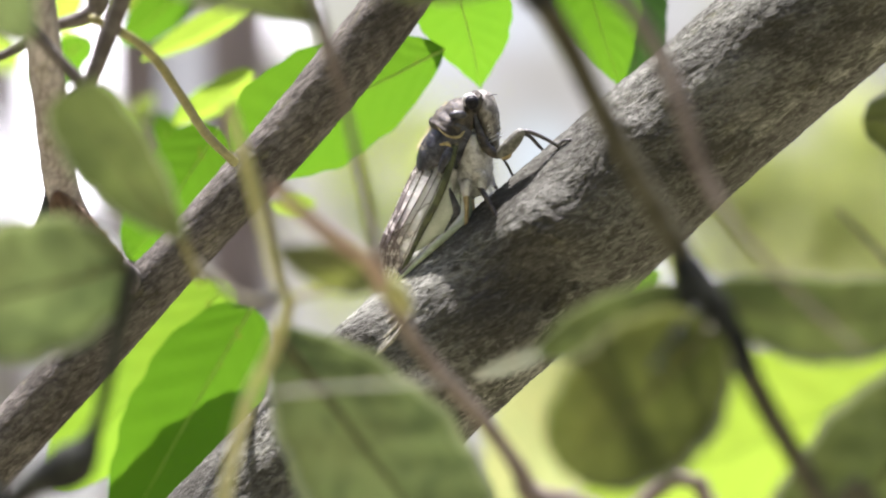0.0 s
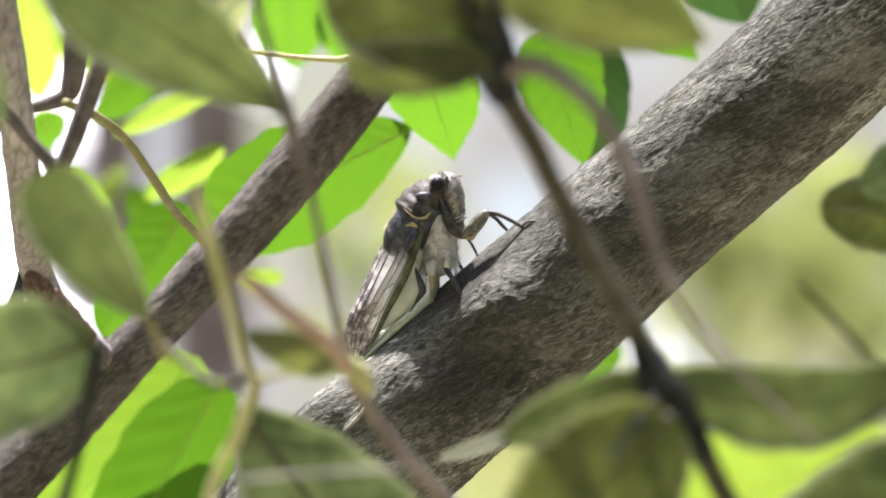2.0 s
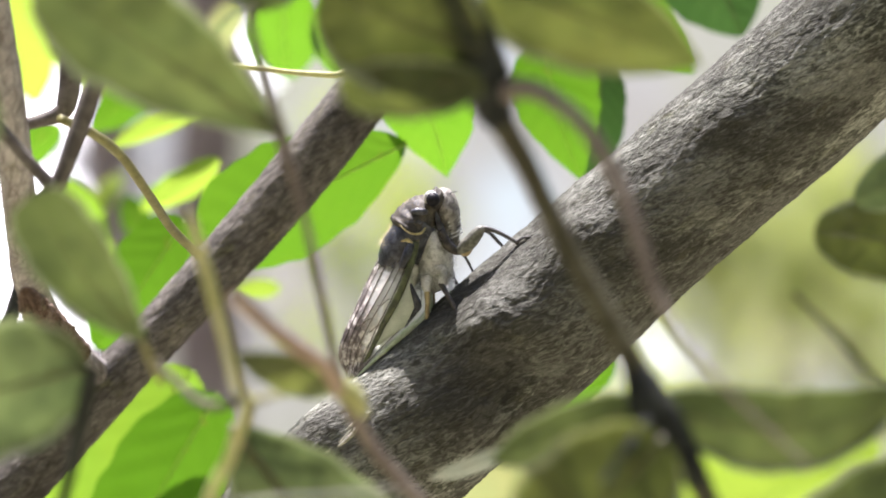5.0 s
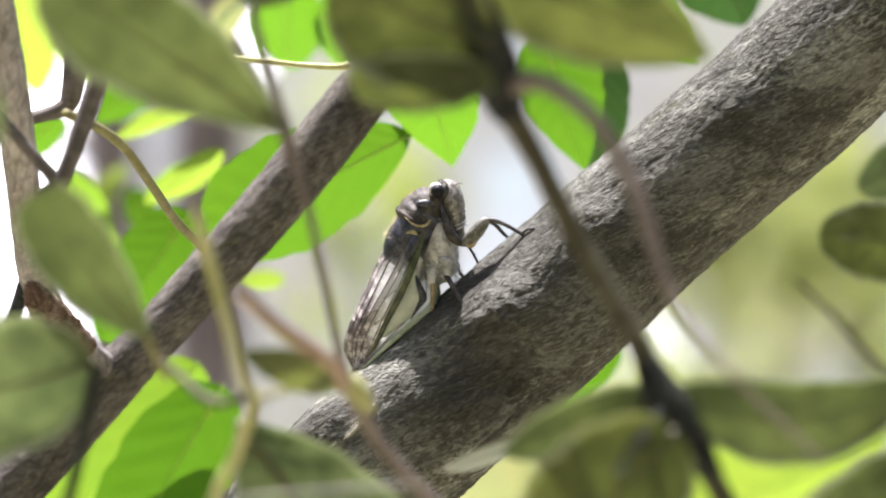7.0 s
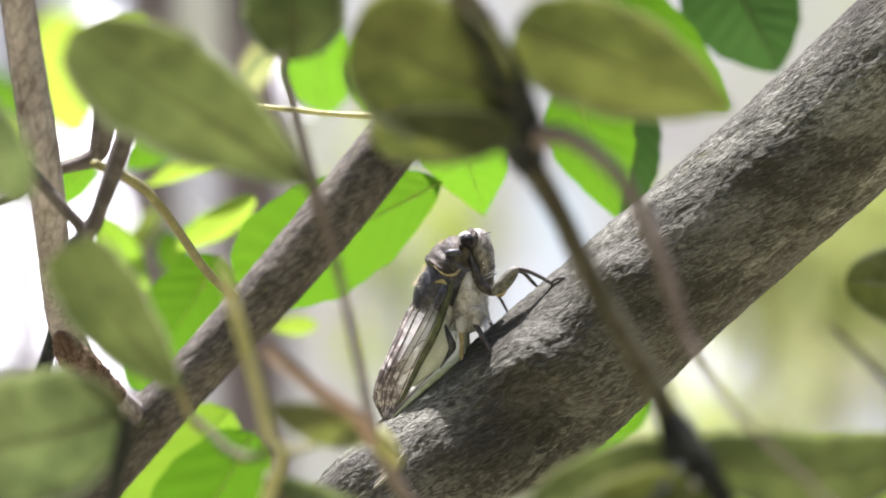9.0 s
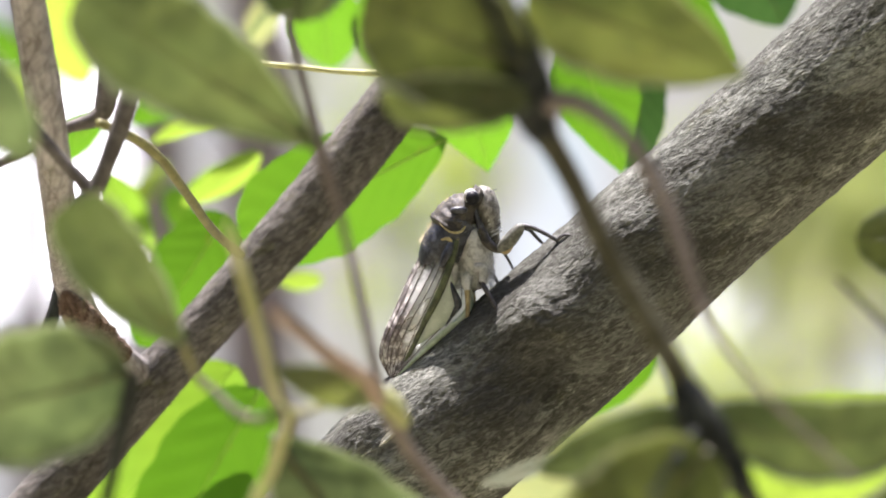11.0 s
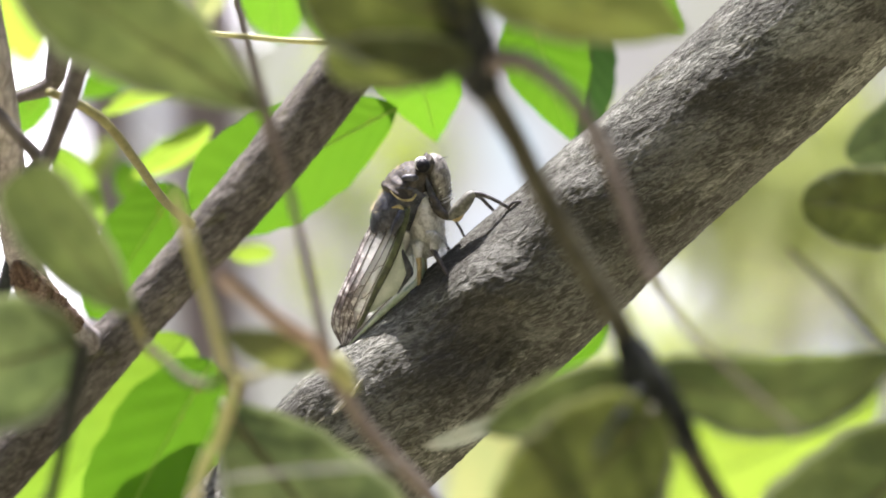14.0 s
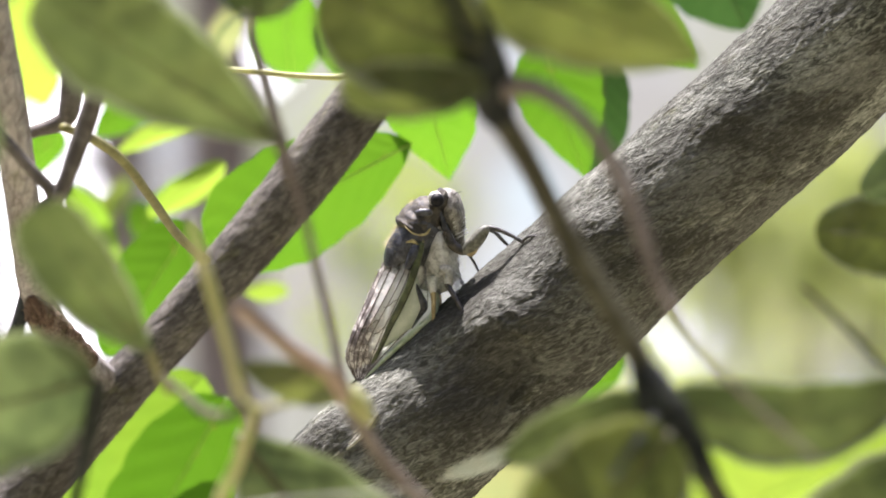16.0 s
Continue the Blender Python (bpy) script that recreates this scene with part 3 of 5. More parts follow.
for ends in (((-0.0141, 1.1678, 1.7687), (-0.0196, 1.1693, 1.7640), (-0.0262, 1.1725, 1.7606)),
             ((-0.0132, 1.1667, 1.7673), (-0.0198, 1.1684, 1.7617), (-0.0274, 1.1713, 1.7574)),
             ((-0.0123, 1.1657, 1.7656), (-0.0181, 1.1670, 1.7601), (-0.0249, 1.1690, 1.7557)),
             ((-0.0141, 1.1659, 1.7629), (-0.0181, 1.1666, 1.7587), (-0.0231, 1.1680, 1.7556)),
             ((-0.0177, 1.1697, 1.7673), (-0.0217, 1.1703, 1.7630), (-0.0268, 1.1726, 1.7600)),
             ((-0.0105, 1.1651, 1.7663), (-0.0148, 1.1658, 1.7609), (-0.0201, 1.1670, 1.7565)),
             ((-0.0201, 1.1705, 1.7654), (-0.0234, 1.1706, 1.7613), (-0.0276, 1.1723, 1.7585))):
    stem("bark_sliver", big, ends, [0.0002, 0.00045, 0.00015], BARK_FIBRE, sides=8, per=10, rough=0.3, grain=(500, 3))
stem("lower_trunk", big, [(-0.0494, 1.1909, 1.7190), (-0.0831, 1.1981, 1.6848), (-0.2036, 1.2452, 1.4633), (-0.4084, 1.3629, 0.9095), (-0.4927, 1.5533, 0.0140)],
     [0.0183, 0.0193, 0.0229, 0.0277, 0.0349], BARK, sides=60, per=30, rough=0.03, grain=(120, 8), seed=9.0)

# ---- thinner branch and its side shoot ----
thin = thing("tree_branch", (-0.0598, 1.2067, 1.7889), "slender brown branch with a forking side shoot and twigs", "branch")
stem("limb", thin, [(0.0007, 1.2015, 1.8615), (-0.0055, 1.2032, 1.8532), (-0.0117, 1.2049, 1.8454), (-0.0229, 1.2079, 1.8316), (-0.0354, 1.2109, 1.8171), (-0.0441, 1.2130, 1.8076), (-0.0600, 1.2166, 1.7906), (-0.0700, 1.2188, 1.7803), (-0.0849, 1.2221, 1.7645), (-0.1011, 1.2258, 1.7472), (-0.1175, 1.2294, 1.7300), (-0.1598, 1.2390, 1.6850), (-0.2843, 1.2947, 1.4232), (-0.4586, 1.4085, 0.8874), (-0.5333, 1.6000, -0.0136)],
     [0.0045, 0.0052, 0.0062, 0.0066, 0.0063, 0.0061, 0.0057, 0.0061, 0.0065, 0.0065, 0.0067, 0.0075, 0.0100, 0.0124, 0.0162], BARK_THIN,
     sides=70, per=24, rough=0.04, grain=(260, 7), seed=11.0)
stem("side_shoot", thin, [(-0.0680, 1.2234, 1.7827), (-0.0746, 1.2030, 1.7855), (-0.0792, 1.1827, 1.7885), (-0.0817, 1.1607, 1.7922), (-0.0820, 1.1376, 1.7979), (-0.0831, 1.1165, 1.8145), (-0.0860, 1.1032, 1.8360), (-0.0880, 1.0911, 1.8516)],
     [0.0034, 0.0031, 0.0033, 0.0034, 0.0034, 0.0037, 0.0036, 0.0032], BARK_PALE, sides=40, per=18, rough=0.06, grain=(220, 6), seed=5.0)
stem("scaly_bark", thin, [(-0.0804, 1.1254, 1.7844), (-0.0799, 1.1407, 1.7840), (-0.0775, 1.1543, 1.7826), (-0.0746, 1.1629, 1.7807), (-0.0707, 1.1673, 1.7789)], [0.0008, 0.0030, 0.0035, 0.0033, 0.0018], BARK_SCALY, "reddish brown scaly bark", sides=60, per=24, rough=0.16, grain=(700, 9), seed=21.0, flake=0.0005)
stem("twig", thin, [(-0.0600, 1.0843, 1.8358), (-0.0628, 1.0869, 1.8237), (-0.0677, 1.0899, 1.8094), (-0.0718, 1.0920, 1.7995), (-0.0760, 1.0929, 1.7951)], [0.0019, 0.0018, 0.0018, 0.0017, 0.0018], TWIG_GREY)
stem("twig", thin, [(-0.0859, 1.0890, 1.8138), (-0.0831, 1.0898, 1.8097), (-0.0780, 1.0911, 1.8039), (-0.0735, 1.0922, 1.7987), (-0.0724, 1.0932, 1.7940)], [0.0010, 0.0012, 0.0012, 0.0014, 0.0015], TWIG_GREY)
stem("twig", thin, [(-0.0707, 1.1138, 1.8412), (-0.0709, 1.1157, 1.8321), (-0.0718, 1.1176, 1.8231), (-0.0738, 1.1184, 1.8195), (-0.0807, 1.1189, 1.8172), (-0.0905, 1.1200, 1.8118), (-0.1009, 1.1208, 1.8084), (-0.1159, 1.1212, 1.8061)], [0.0026, 0.0024, 0.0022, 0.0017, 0.0012, 0.0010, 0.0009, 0.0008], TWIG_GREY)
stem("twig", thin, [(-0.0858, 1.2116, 1.8140), (-0.0879, 1.2139, 1.8031), (-0.0904, 1.2156, 1.7951), (-0.0926, 1.2170, 1.7885)], 0.0015, TWIG_DARK)
stem("leaf_stalk", thin, [(-0.0726, 1.1089, 1.8162), (-0.0670, 1.1212, 1.8162), (-0.0618, 1.1338, 1.8144), (-0.0567, 1.1511, 1.8099), (-0.0529, 1.1721, 1.8073), (-0.0476, 1.1929, 1.8056)], 0.0010, STALK_DULL)
stem("leaf_stalk", thin, [(-0.0158, 1.1847, 1.8445), (-0.0189, 1.1848, 1.8440), (-0.0274, 1.1847, 1.8445), (-0.0385, 1.1844, 1.8457), (-0.0556, 1.1842, 1.8467), (-0.0678, 1.1843, 1.8463)], [0.0009, 0.0007, 0.0006, 0.0006, 0.0006, 0.0006], STALK)

# ---- sunlit leaves behind ----
back = thing("leafy_shoot", (-0.0110, 1.2651, 1.8510), "leafy shoot with bright green sunlit leaves behind the branches", "shoot")
UPB = (0, -0.80, -0.60)
leaf(back, (-0.0025, 1.2420, 1.8412), (-0.0505, 1.2405, 1.8202), 0.0291, LEAF_LIT, RIB_LIT, UPB, 0.10, 0.03, (0.75, 0.5), seed=1)
drip_leaf = leaf(back, (-0.0006, 1.2240, 1.8555), (0.0058, 1.2583, 1.8367), 0.0211, LEAF_LIT, RIB_LIT, UPB, 0.12, 0.05, (0.6, 1.25), seed=2)
leaf(back, (0.0283, 1.2517, 1.8684), (0.0377, 1.2681, 1.8384), 0.0214, LEAF_LIT, RIB_LIT, (-0.2, -0.85, -0.5), 0.2, 0.05, (0.6, 1.2), seed=3)
# darker leaf added for the shaded, folded half of the leaf before it
leaf(back, (0.0407, 1.2759, 1.8755), (0.0403, 1.2777, 1.8414), 0.0178, LEAF_DARK, RIB, (0.5, -0.8, 0.3), 0.2, 0.05, (0.55, 0.6), seed=22)
leaf(back, (0.0344, 1.2953, 1.9011), (0.0656, 1.3013, 1.8729), 0.0175, LEAF_LIT, RIB_LIT, UPB, 0.15, 0.06, (0.6, 0.9), seed=4)
leaf(back, (0.0636, 1.3124, 1.9170), (0.0775, 1.3190, 1.8858), 0.0300, LEAF_DARK, RIB, (0.1, -0.95, 0.1), 0.2, 0.05, (0.55, 0.8), seed=5)
leaf(back, (-0.0534, 1.2695, 1.8300), (-0.0756, 1.2756, 1.8015), 0.0196, LEAF_LIT, RIB_LIT, UPB, 0.12, 0.05, (0.5, 0.6), seed=6)
leaf(back, (-0.0481, 1.3212, 1.8754), (-0.0761, 1.3441, 1.8637), 0.0071, LEAF_YOUNG, RIB_LIT, UPB, 0.2, 0.04, (0.6, 0.9), seed=7)
leaf(back, (-0.0483, 1.3251, 1.8572), (-0.0691, 1.3472, 1.8492), 0.0076, LEAF_YOUNG, RIB_LIT, UPB, 0.2, 0.04, (0.6, 0.9), seed=8)
leaf(back, (-0.1398, 1.8874, 2.0494), (-0.1349, 1.9458, 2.0151), 0.0281, LEAF_YOUNG, RIB_LIT, UPB, 0.1, 0.05, seed=9)
leaf(back, (-0.1629, 1.8469, 1.9993), (-0.1444, 1.8698, 1.9880), 0.0153, LEAF_YOUNG, RIB_LIT, UPB, 0.1, 0.05, seed=25)
leaf(back, (-0.1724, 1.8434, 2.0161), (-0.1457, 1.8461, 2.0031), 0.0172, LEAF_LIT, RIB_LIT, UPB, 0.1, 0.05, seed=26)
leaf(back, (-0.0338, 1.3354, 1.9048), (-0.0319, 1.3891, 1.8927), 0.0176, LEAF_LIT, RIB_LIT, UPB, 0.1, 0.05, seed=10)
leaf(back, (-0.0391, 1.3269, 1.8969), (-0.0525, 1.3390, 1.8877), 0.0080, LEAF_DARK, RIB, (-0.25, -0.45, 0.85), 0.1, 0.12, seed=23)
leaf(back, (-0.0923, 1.4059, 1.9100), (-0.0799, 1.4032, 1.9228), 0.0116, LEAF_YOUNG, RIB_LIT, UPB, 0.1, 0.1, seed=24)
leaf(back, (-0.0171, 1.3260, 1.9009), (-0.0202, 1.3792, 1.8911), 0.0141, LEAF_LIT, RIB_LIT, UPB, 0.1, 0.05, seed=11)
leaf(back, (-0.0519, 1.2899, 1.7982), (-0.0949, 1.3189, 1.7566), 0.0261, LEAF_FRESH, RIB_LIT, UPB, 0.14, 0.05, (0.5, 0.6), seed=12)
leaf(back, (-0.0457, 1.2812, 1.7912), (-0.0793, 1.3017, 1.7406), 0.0277, LEAF_LIT, RIB_LIT, UPB, 0.12, 0.05, (0.5, 0.7), seed=13)
leaf(back, (-0.0351, 1.3904, 1.8384), (-0.0465, 1.3904, 1.8384), 0.0054, LEAF_YOUNG, RIB_LIT, UPB, 0.1, 0.05, seed=14)
leaf(back, (0.1313, 1.5729, 1.8302), (0.0310, 1.5512, 1.7842), 0.0516, LEAF_YOUNG, RIB_LIT, UPB, 0.08, 0.05, seed=16)
leaf(back, (0.0450, 1.8705, 1.8883), (0.0107, 1.8830, 1.8295), 0.0401, LEAF_PALE_YELLOW, RIB_LIT, UPB, 0.1, 0.05, seed=17)
leaf(back, (0.0479, 1.3351, 1.8099), (0.0288, 1.3385, 1.7942), 0.0090, LEAF_LIT, RIB_LIT, UPB, 0.1, 0.05, seed=18)
leaf(back, (-0.0640, 1.3789, 1.8928), (-0.0840, 1.3820, 1.8781), 0.0121, LEAF_LIT, RIB_LIT, UPB, 0.1, 0.05, seed=19)
leaf(back, (-0.0842, 1.5600, 1.9064), (-0.1018, 1.5648, 1.8836), 0.0153, LEAF_YOUNG, RIB_LIT, (0, -0.5, 0.85), 0.1, 0.05, seed=20)
leaf(back, (-0.0970, 1.4595, 1.8981), (-0.1098, 1.4625, 1.8841), 0.0113, LEAF_LIT, RIB_LIT, UPB, 0.1, 0.05, seed=21)
leaf(back, (-0.0906, 1.3824, 1.8793), (-0.1072, 1.4043, 1.8725), 0.0108, LEAF_LIT, RIB_LIT, UPB, 0.1, 0.05, seed=27)
leaf(back, (-0.0914, 1.3852, 1.8660), (-0.0798, 1.4088, 1.8497), 0.0108, LEAF_FRESH, RIB_LIT, UPB, 0.1, 0.05, seed=28)
leaf(back, (-0.0500, 1.3451, 1.8611), (-0.0688, 1.3671, 1.8537), 0.0087, LEAF_FRESH, RIB_LIT, UPB, 0.1, 0.05, seed=29)
leaf(back, (-0.0864, 1.5555, 1.9312), (-0.1061, 1.5728, 1.9471), 0.0113, LEAF_YOUNG, RIB_LIT, UPB, 0.1, 0.05, seed=30)
leaf(back, (-0.0649, 1.3802, 1.8896), (-0.0811, 1.4019, 1.8837), 0.0072, LEAF_LIT, RIB_LIT, UPB, 0.1, 0.05, seed=45)
leaf(back, (-0.0787, 1.4642, 1.8786), (-0.0705, 1.4668, 1.8653), 0.0090, LEAF_LIT, RIB_LIT, UPB, 0.1, 0.05, seed=46)
leaf(back, (-0.0476, 1.4535, 1.9301), (-0.0574, 1.4568, 1.9139), 0.0090, LEAF_PALE_YELLOW, RIB_LIT, UPB, 0.1, 0.05, seed=47)

# ---- foreground vine with the dark forked twig ----
right = thing("vine", (0.0395, 0.9538, 1.7280), "climbing vine with a dark forked twig and olive leaves", "vine", "foreground vines")
stem("twig", right, [(0.0015, 0.9274, 1.8044), (0.0060, 0.9302, 1.7991), (0.0099, 0.9339, 1.7896), (0.0118, 0.9371, 1.7825), (0.0134, 0.9398, 1.7778), (0.0186, 0.9433, 1.7695), (0.0244, 0.9474, 1.7584), (0.0300, 0.9495, 1.7485), (0.0358, 0.9516, 1.7386), (0.0391, 0.9530, 1.7318), (0.0407, 0.9539, 1.7278), (0.0452, 0.9552, 1.7218), (0.0514, 0.9575, 1.7106), (0.0588, 0.9602, 1.6980), (0.0612, 0.9614, 1.6922), (0.0697, 0.9682, 1.6603), (0.0502, 1.0411, 1.3175), (0.0113, 1.1423, 0.8412), (-0.0082, 1.3245, -0.0160)],
     [0.0021, 0.0023, 0.0026, 0.0028, 0.0025, 0.0021, 0.0020, 0.0020, 0.0021, 0.0023, 0.0025, 0.0022, 0.0020, 0.0018, 0.0017, 0.0018, 0.0022, 0.0026, 0.0030], TWIG_OLIVE)
stem("knot", right, [(0.0042, 0.9292, 1.8012), (0.0080, 0.9322, 1.7943), (0.0102, 0.9343, 1.7886), (0.0118, 0.9371, 1.7825), (0.0132, 0.9395, 1.7782), (0.0150, 0.9408, 1.7753)], [0.0022, 0.0031, 0.0038, 0.0043, 0.0036, 0.0020], TWIG_DARK, "dark swollen knot")
stem("knot", right, [(0.0374, 0.9523, 1.7352), (0.0391, 0.9530, 1.7318), (0.0407, 0.9539, 1.7278), (0.0452, 0.9552, 1.7218), (0.0490, 0.9566, 1.7150)], [0.0022, 0.0033, 0.0041, 0.0030, 0.0019], TWIG_DARK, "dark swollen knot")
stem("tendril", right, [(0.0130, 0.9385, 1.7806), (0.0199, 0.9310, 1.7795), (0.0278, 0.9249, 1.7721), (0.0334, 0.9246, 1.7627), (0.0370, 0.9243, 1.7529), (0.0396, 0.9239, 1.7440), (0.0437, 0.9232, 1.7361), (0.0505, 0.9228, 1.7273), (0.0592, 0.9224, 1.7185), (0.0656, 0.9213, 1.7125)], [0.0022, 0.0017, 0.0014, 0.0014, 0.0013, 0.0010, 0.0007, 0.0005, 0.0004, 0.0003], TENDRIL)
stem("tendril", right, [(-0.0366, 0.9375, 1.7086), (-0.0271, 0.9373, 1.7097), (-0.0175, 0.9371, 1.7105), (-0.0080, 0.9370, 1.7110), (0.0001, 0.9369, 1.7114)], [0.0002, 0.0003, 0.0003, 0.0003, 0.0001], TWIG_PALE)
UND = (0, -0.85, -0.52)
HANG = (0, -0.93, -0.36)
stem("leaf_stalk", right, [(0.0403, 0.9540, 1.7270), (0.0369, 0.9384, 1.7207), (0.0336, 0.9260, 1.7146), (0.0309, 0.9169, 1.7092)], [0.0011, 0.0008, 0.0007, 0.0005], TWIG_DARK)
leaf(right, (0.0415, 0.9383, 1.7210), (0.0170, 0.9433, 1.6970), 0.0266, LEAF_WARM, RIB, HANG, 0.06, 0.05, (0.5, 0.48), seed=31, curl=-0.12)
leaf(right, (0.0410, 0.9538, 1.7280), (0.0861, 0.9726, 1.7360), 0.0157, LEAF_UNDER, RIB, HANG, 0.12, 0.08, (0.55, 0.7), 0.04, seed=32, curve=-0.11, curl=-0.12)
leaf(right, (0.0405, 0.9537, 1.7284), (0.0130, 0.9753, 1.7234), 0.0107, LEAF_UNDER, RIB, HANG, 0.2, 0.05, (0.5, 0.7), 0.05, seed=33, curl=-0.12)
leaf(right, (0.0195, 1.0335, 1.7368), (0.0028, 1.0546, 1.7329), 0.0036, LEAF_PALE, RIB, UND, 0.2, 0.08, (0.6, 0.7), seed=38, label="pale curled leaf tip")
leaf(right, (0.0971, 1.0022, 1.7262), (0.0516, 1.0102, 1.6853), 0.0289, LEAF_UNDER, RIB, HANG, 0.1, 0.05, (0.55, 0.7), seed=34, curl=-0.12)
leaf(right, (0.0108, 0.9315, 1.7855), (-0.0167, 0.9385, 1.8002), 0.0262, LEAF_WARM, RIB, UND, 0.1, 0.05, (0.55, 0.42), seed=35, curl=-0.12)
leaf(right, (0.0112, 0.9275, 1.7806), (-0.0132, 0.9475, 1.7822), 0.0114, LEAF_WARM, RIB, UND, 0.08, 0.04, (0.45, 0.38), seed=39, curl=-0.12)
leaf(right, (0.0115, 0.9286, 1.7992), (0.0488, 0.9418, 1.7860), 0.0208, LEAF_WARM, RIB, UND, 0.12, 0.06, (0.5, 0.9), seed=36, curl=-0.12)
round_leaf = leaf(back, (0.1277, 1.3390, 1.8363), (0.0944, 1.3388, 1.8384), 0.0206, LEAF_WARM, RIB, (0, -0.98, -0.1), 0.1, 0.05, (0.5, 0.5), 0.02, seed=37)
stem("twig", back, [(0.0996, 1.4684, 1.8533), (0.1101, 1.4704, 1.8429), (0.1214, 1.4729, 1.8306), (0.1333, 1.4753, 1.8184)], [0.0006, 0.0008, 0.0009, 0.0010], TWIG_DULL)
leaf(back, (0.1351, 1.3227, 1.8632), (0.1047, 1.3261, 1.8473), 0.0150, LEAF_LIGHTENED, RIB, (0, -0.98, -0.1), 0.1, 0.05, (0.5, 0.5), seed=40)

# ---- foreground vine, central stem ----
mid = thing("vine", (-0.0132, 1.0022, 1.7411), "thin brownish vine stem with yellow green leaf stalks and olive leaves", "vine", "foreground vines")
stem("vine_stem", mid, [(-0.0300, 0.9681, 1.8051), (-0.0293, 0.9692, 1.8002), (-0.0265, 0.9712, 1.7904), (-0.0240, 0.9732, 1.7811), (-0.0205, 0.9756, 1.7698), (-0.0175, 0.9783, 1.7570), (-0.0145, 0.9826, 1.7425), (-0.0128, 0.9872, 1.7378), (-0.0085, 0.9925, 1.7300), (-0.0024, 0.9975, 1.7235), (0.0047, 1.0026, 1.7163), (0.0098, 1.0076, 1.7099), (0.0131, 1.0098, 1.7051), (0.0262, 1.0106, 1.7016), (0.0487, 1.0149, 1.6810), (0.0580, 1.0735, 1.4056), (0.0221, 1.2012, 0.8047), (-0.0025, 1.3843, -0.0566)],
     [0.0007, 0.0007, 0.0008, 0.0013, 0.0008, 0.0008, 0.0009, 0.0015, 0.0012, 0.0013, 0.0014, 0.0016, 0.0022, 0.0015, 0.0016, 0.0020, 0.0024, 0.0028], TENDRIL)
stem("leaf_stalk", mid, [(-0.0399, 0.9561, 1.7656), (-0.0391, 0.9567, 1.7625), (-0.0368, 0.9584, 1.7548), (-0.0338, 0.9606, 1.7442), (-0.0314, 0.9627, 1.7346), (-0.0297, 0.9633, 1.7315), (-0.0324, 0.9651, 1.7231), (-0.0366, 0.9670, 1.7144), (-0.0412, 0.9706, 1.6971)], [0.0003, 0.0009, 0.0011, 0.0010, 0.0010, 0.0011, 0.0011, 0.0010, 0.0010], STALK)
stem("side_stem", mid, [(-0.0318, 0.9447, 1.7472), (-0.0276, 0.9523, 1.7450), (-0.0217, 0.9611, 1.7419), (-0.0160, 0.9698, 1.7394), (-0.0139, 0.9775, 1.7369)], [0.0010, 0.0013, 0.0014, 0.0014, 0.0013], STEM_PINK)
stem("leaf_stalk", mid, [(-0.0299, 0.9632, 1.7319), (-0.0243, 0.9761, 1.7357), (-0.0186, 0.9890, 1.7388), (-0.0132, 1.0023, 1.7406)], [0.0008, 0.0005, 0.0005, 0.0008], STALK_DULL)
stem("leaf_stalk", mid, [(-0.0467, 0.9913, 1.7442), (-0.0427, 0.9821, 1.7393), (-0.0384, 0.9730, 1.7340), (-0.0340, 0.9633, 1.7315), (-0.0301, 0.9511, 1.7309)], [0.0006, 0.0008, 0.0009, 0.0008, 0.0008], TWIG_OLIVE)
stem("node", mid, [(-0.0163, 0.9850, 1.7412), (-0.0140, 0.9853, 1.7396), (-0.0112, 0.9857, 1.7370), (-0.0092, 0.9863, 1.7338)], [0.0009, 0.0018, 0.0019, 0.0009], NODE_PALE)
leaf(mid, (-0.0351, 1.0135, 1.7363), (0.0038, 1.0224, 1.6902), 0.0318, LEAF_LIGHTENED, RIB, HANG, 0.04, 0.05, (0.85, 0.6), seed=41, curl=-0.12)
leaf(mid, (-0.0234, 0.9732, 1.7815), (-0.0653, 0.9383, 1.8015), 0.0222, LEAF_UNDER, RIB, UND, 0.14, 0.06, (1.15, 0.55), seed=42, curve=-0.04, curl=-0.12)
leaf(mid, (-0.0291, 0.9878, 1.8085), (-0.0277, 0.9836, 1.8287), 0.0195, LEAF_UNDER, RIB, UND, 0.14, 0.06, (0.6, 0.7), seed=43, curl=-0.12)
leaf(mid, (-0.0143, 0.9922, 1.7396), (-0.0315, 0.9516, 1.7384), 0.0084, LEAF_WARM, RIB, HANG, 0.14, 0.06, (0.6, 0.7), seed=44)

# ---- foreground vine, dark twig with the broad leaf ----
left = thing("vine", (-0.0575, 0.9722, 1.7379), "vine twig with dark knots and broad olive leaves", "vine", "foreground vines")
stem("twig", left, [(-0.0574, 0.9719, 1.7394), (-0.0576, 0.9725, 1.7365), (-0.0608, 0.9755, 1.7225), (-0.0638, 0.9777, 1.7118), (-0.0678, 0.9790, 1.7060), (-0.0779, 0.9802, 1.7000), (-0.0898, 0.9840, 1.6821), (-0.0680, 1.0419, 1.4099), (-0.0282, 1.1659, 0.8266), (-0.0133, 1.3436, -0.0094)], [0.0016, 0.0017, 0.0011, 0.0013, 0.0042, 0.0016, 0.0016, 0.0020, 0.0024, 0.0028], TWIG_DARK)
stem("leaf_stalk", left, [(-0.0502, 0.9797, 1.7487), (-0.0487, 0.9853, 1.7461), (-0.0473, 0.9911, 1.7430), (-0.0461, 0.9965, 1.7414)], [0.0006, 0.0007, 0.0007, 0.0006], STALK_DULL)
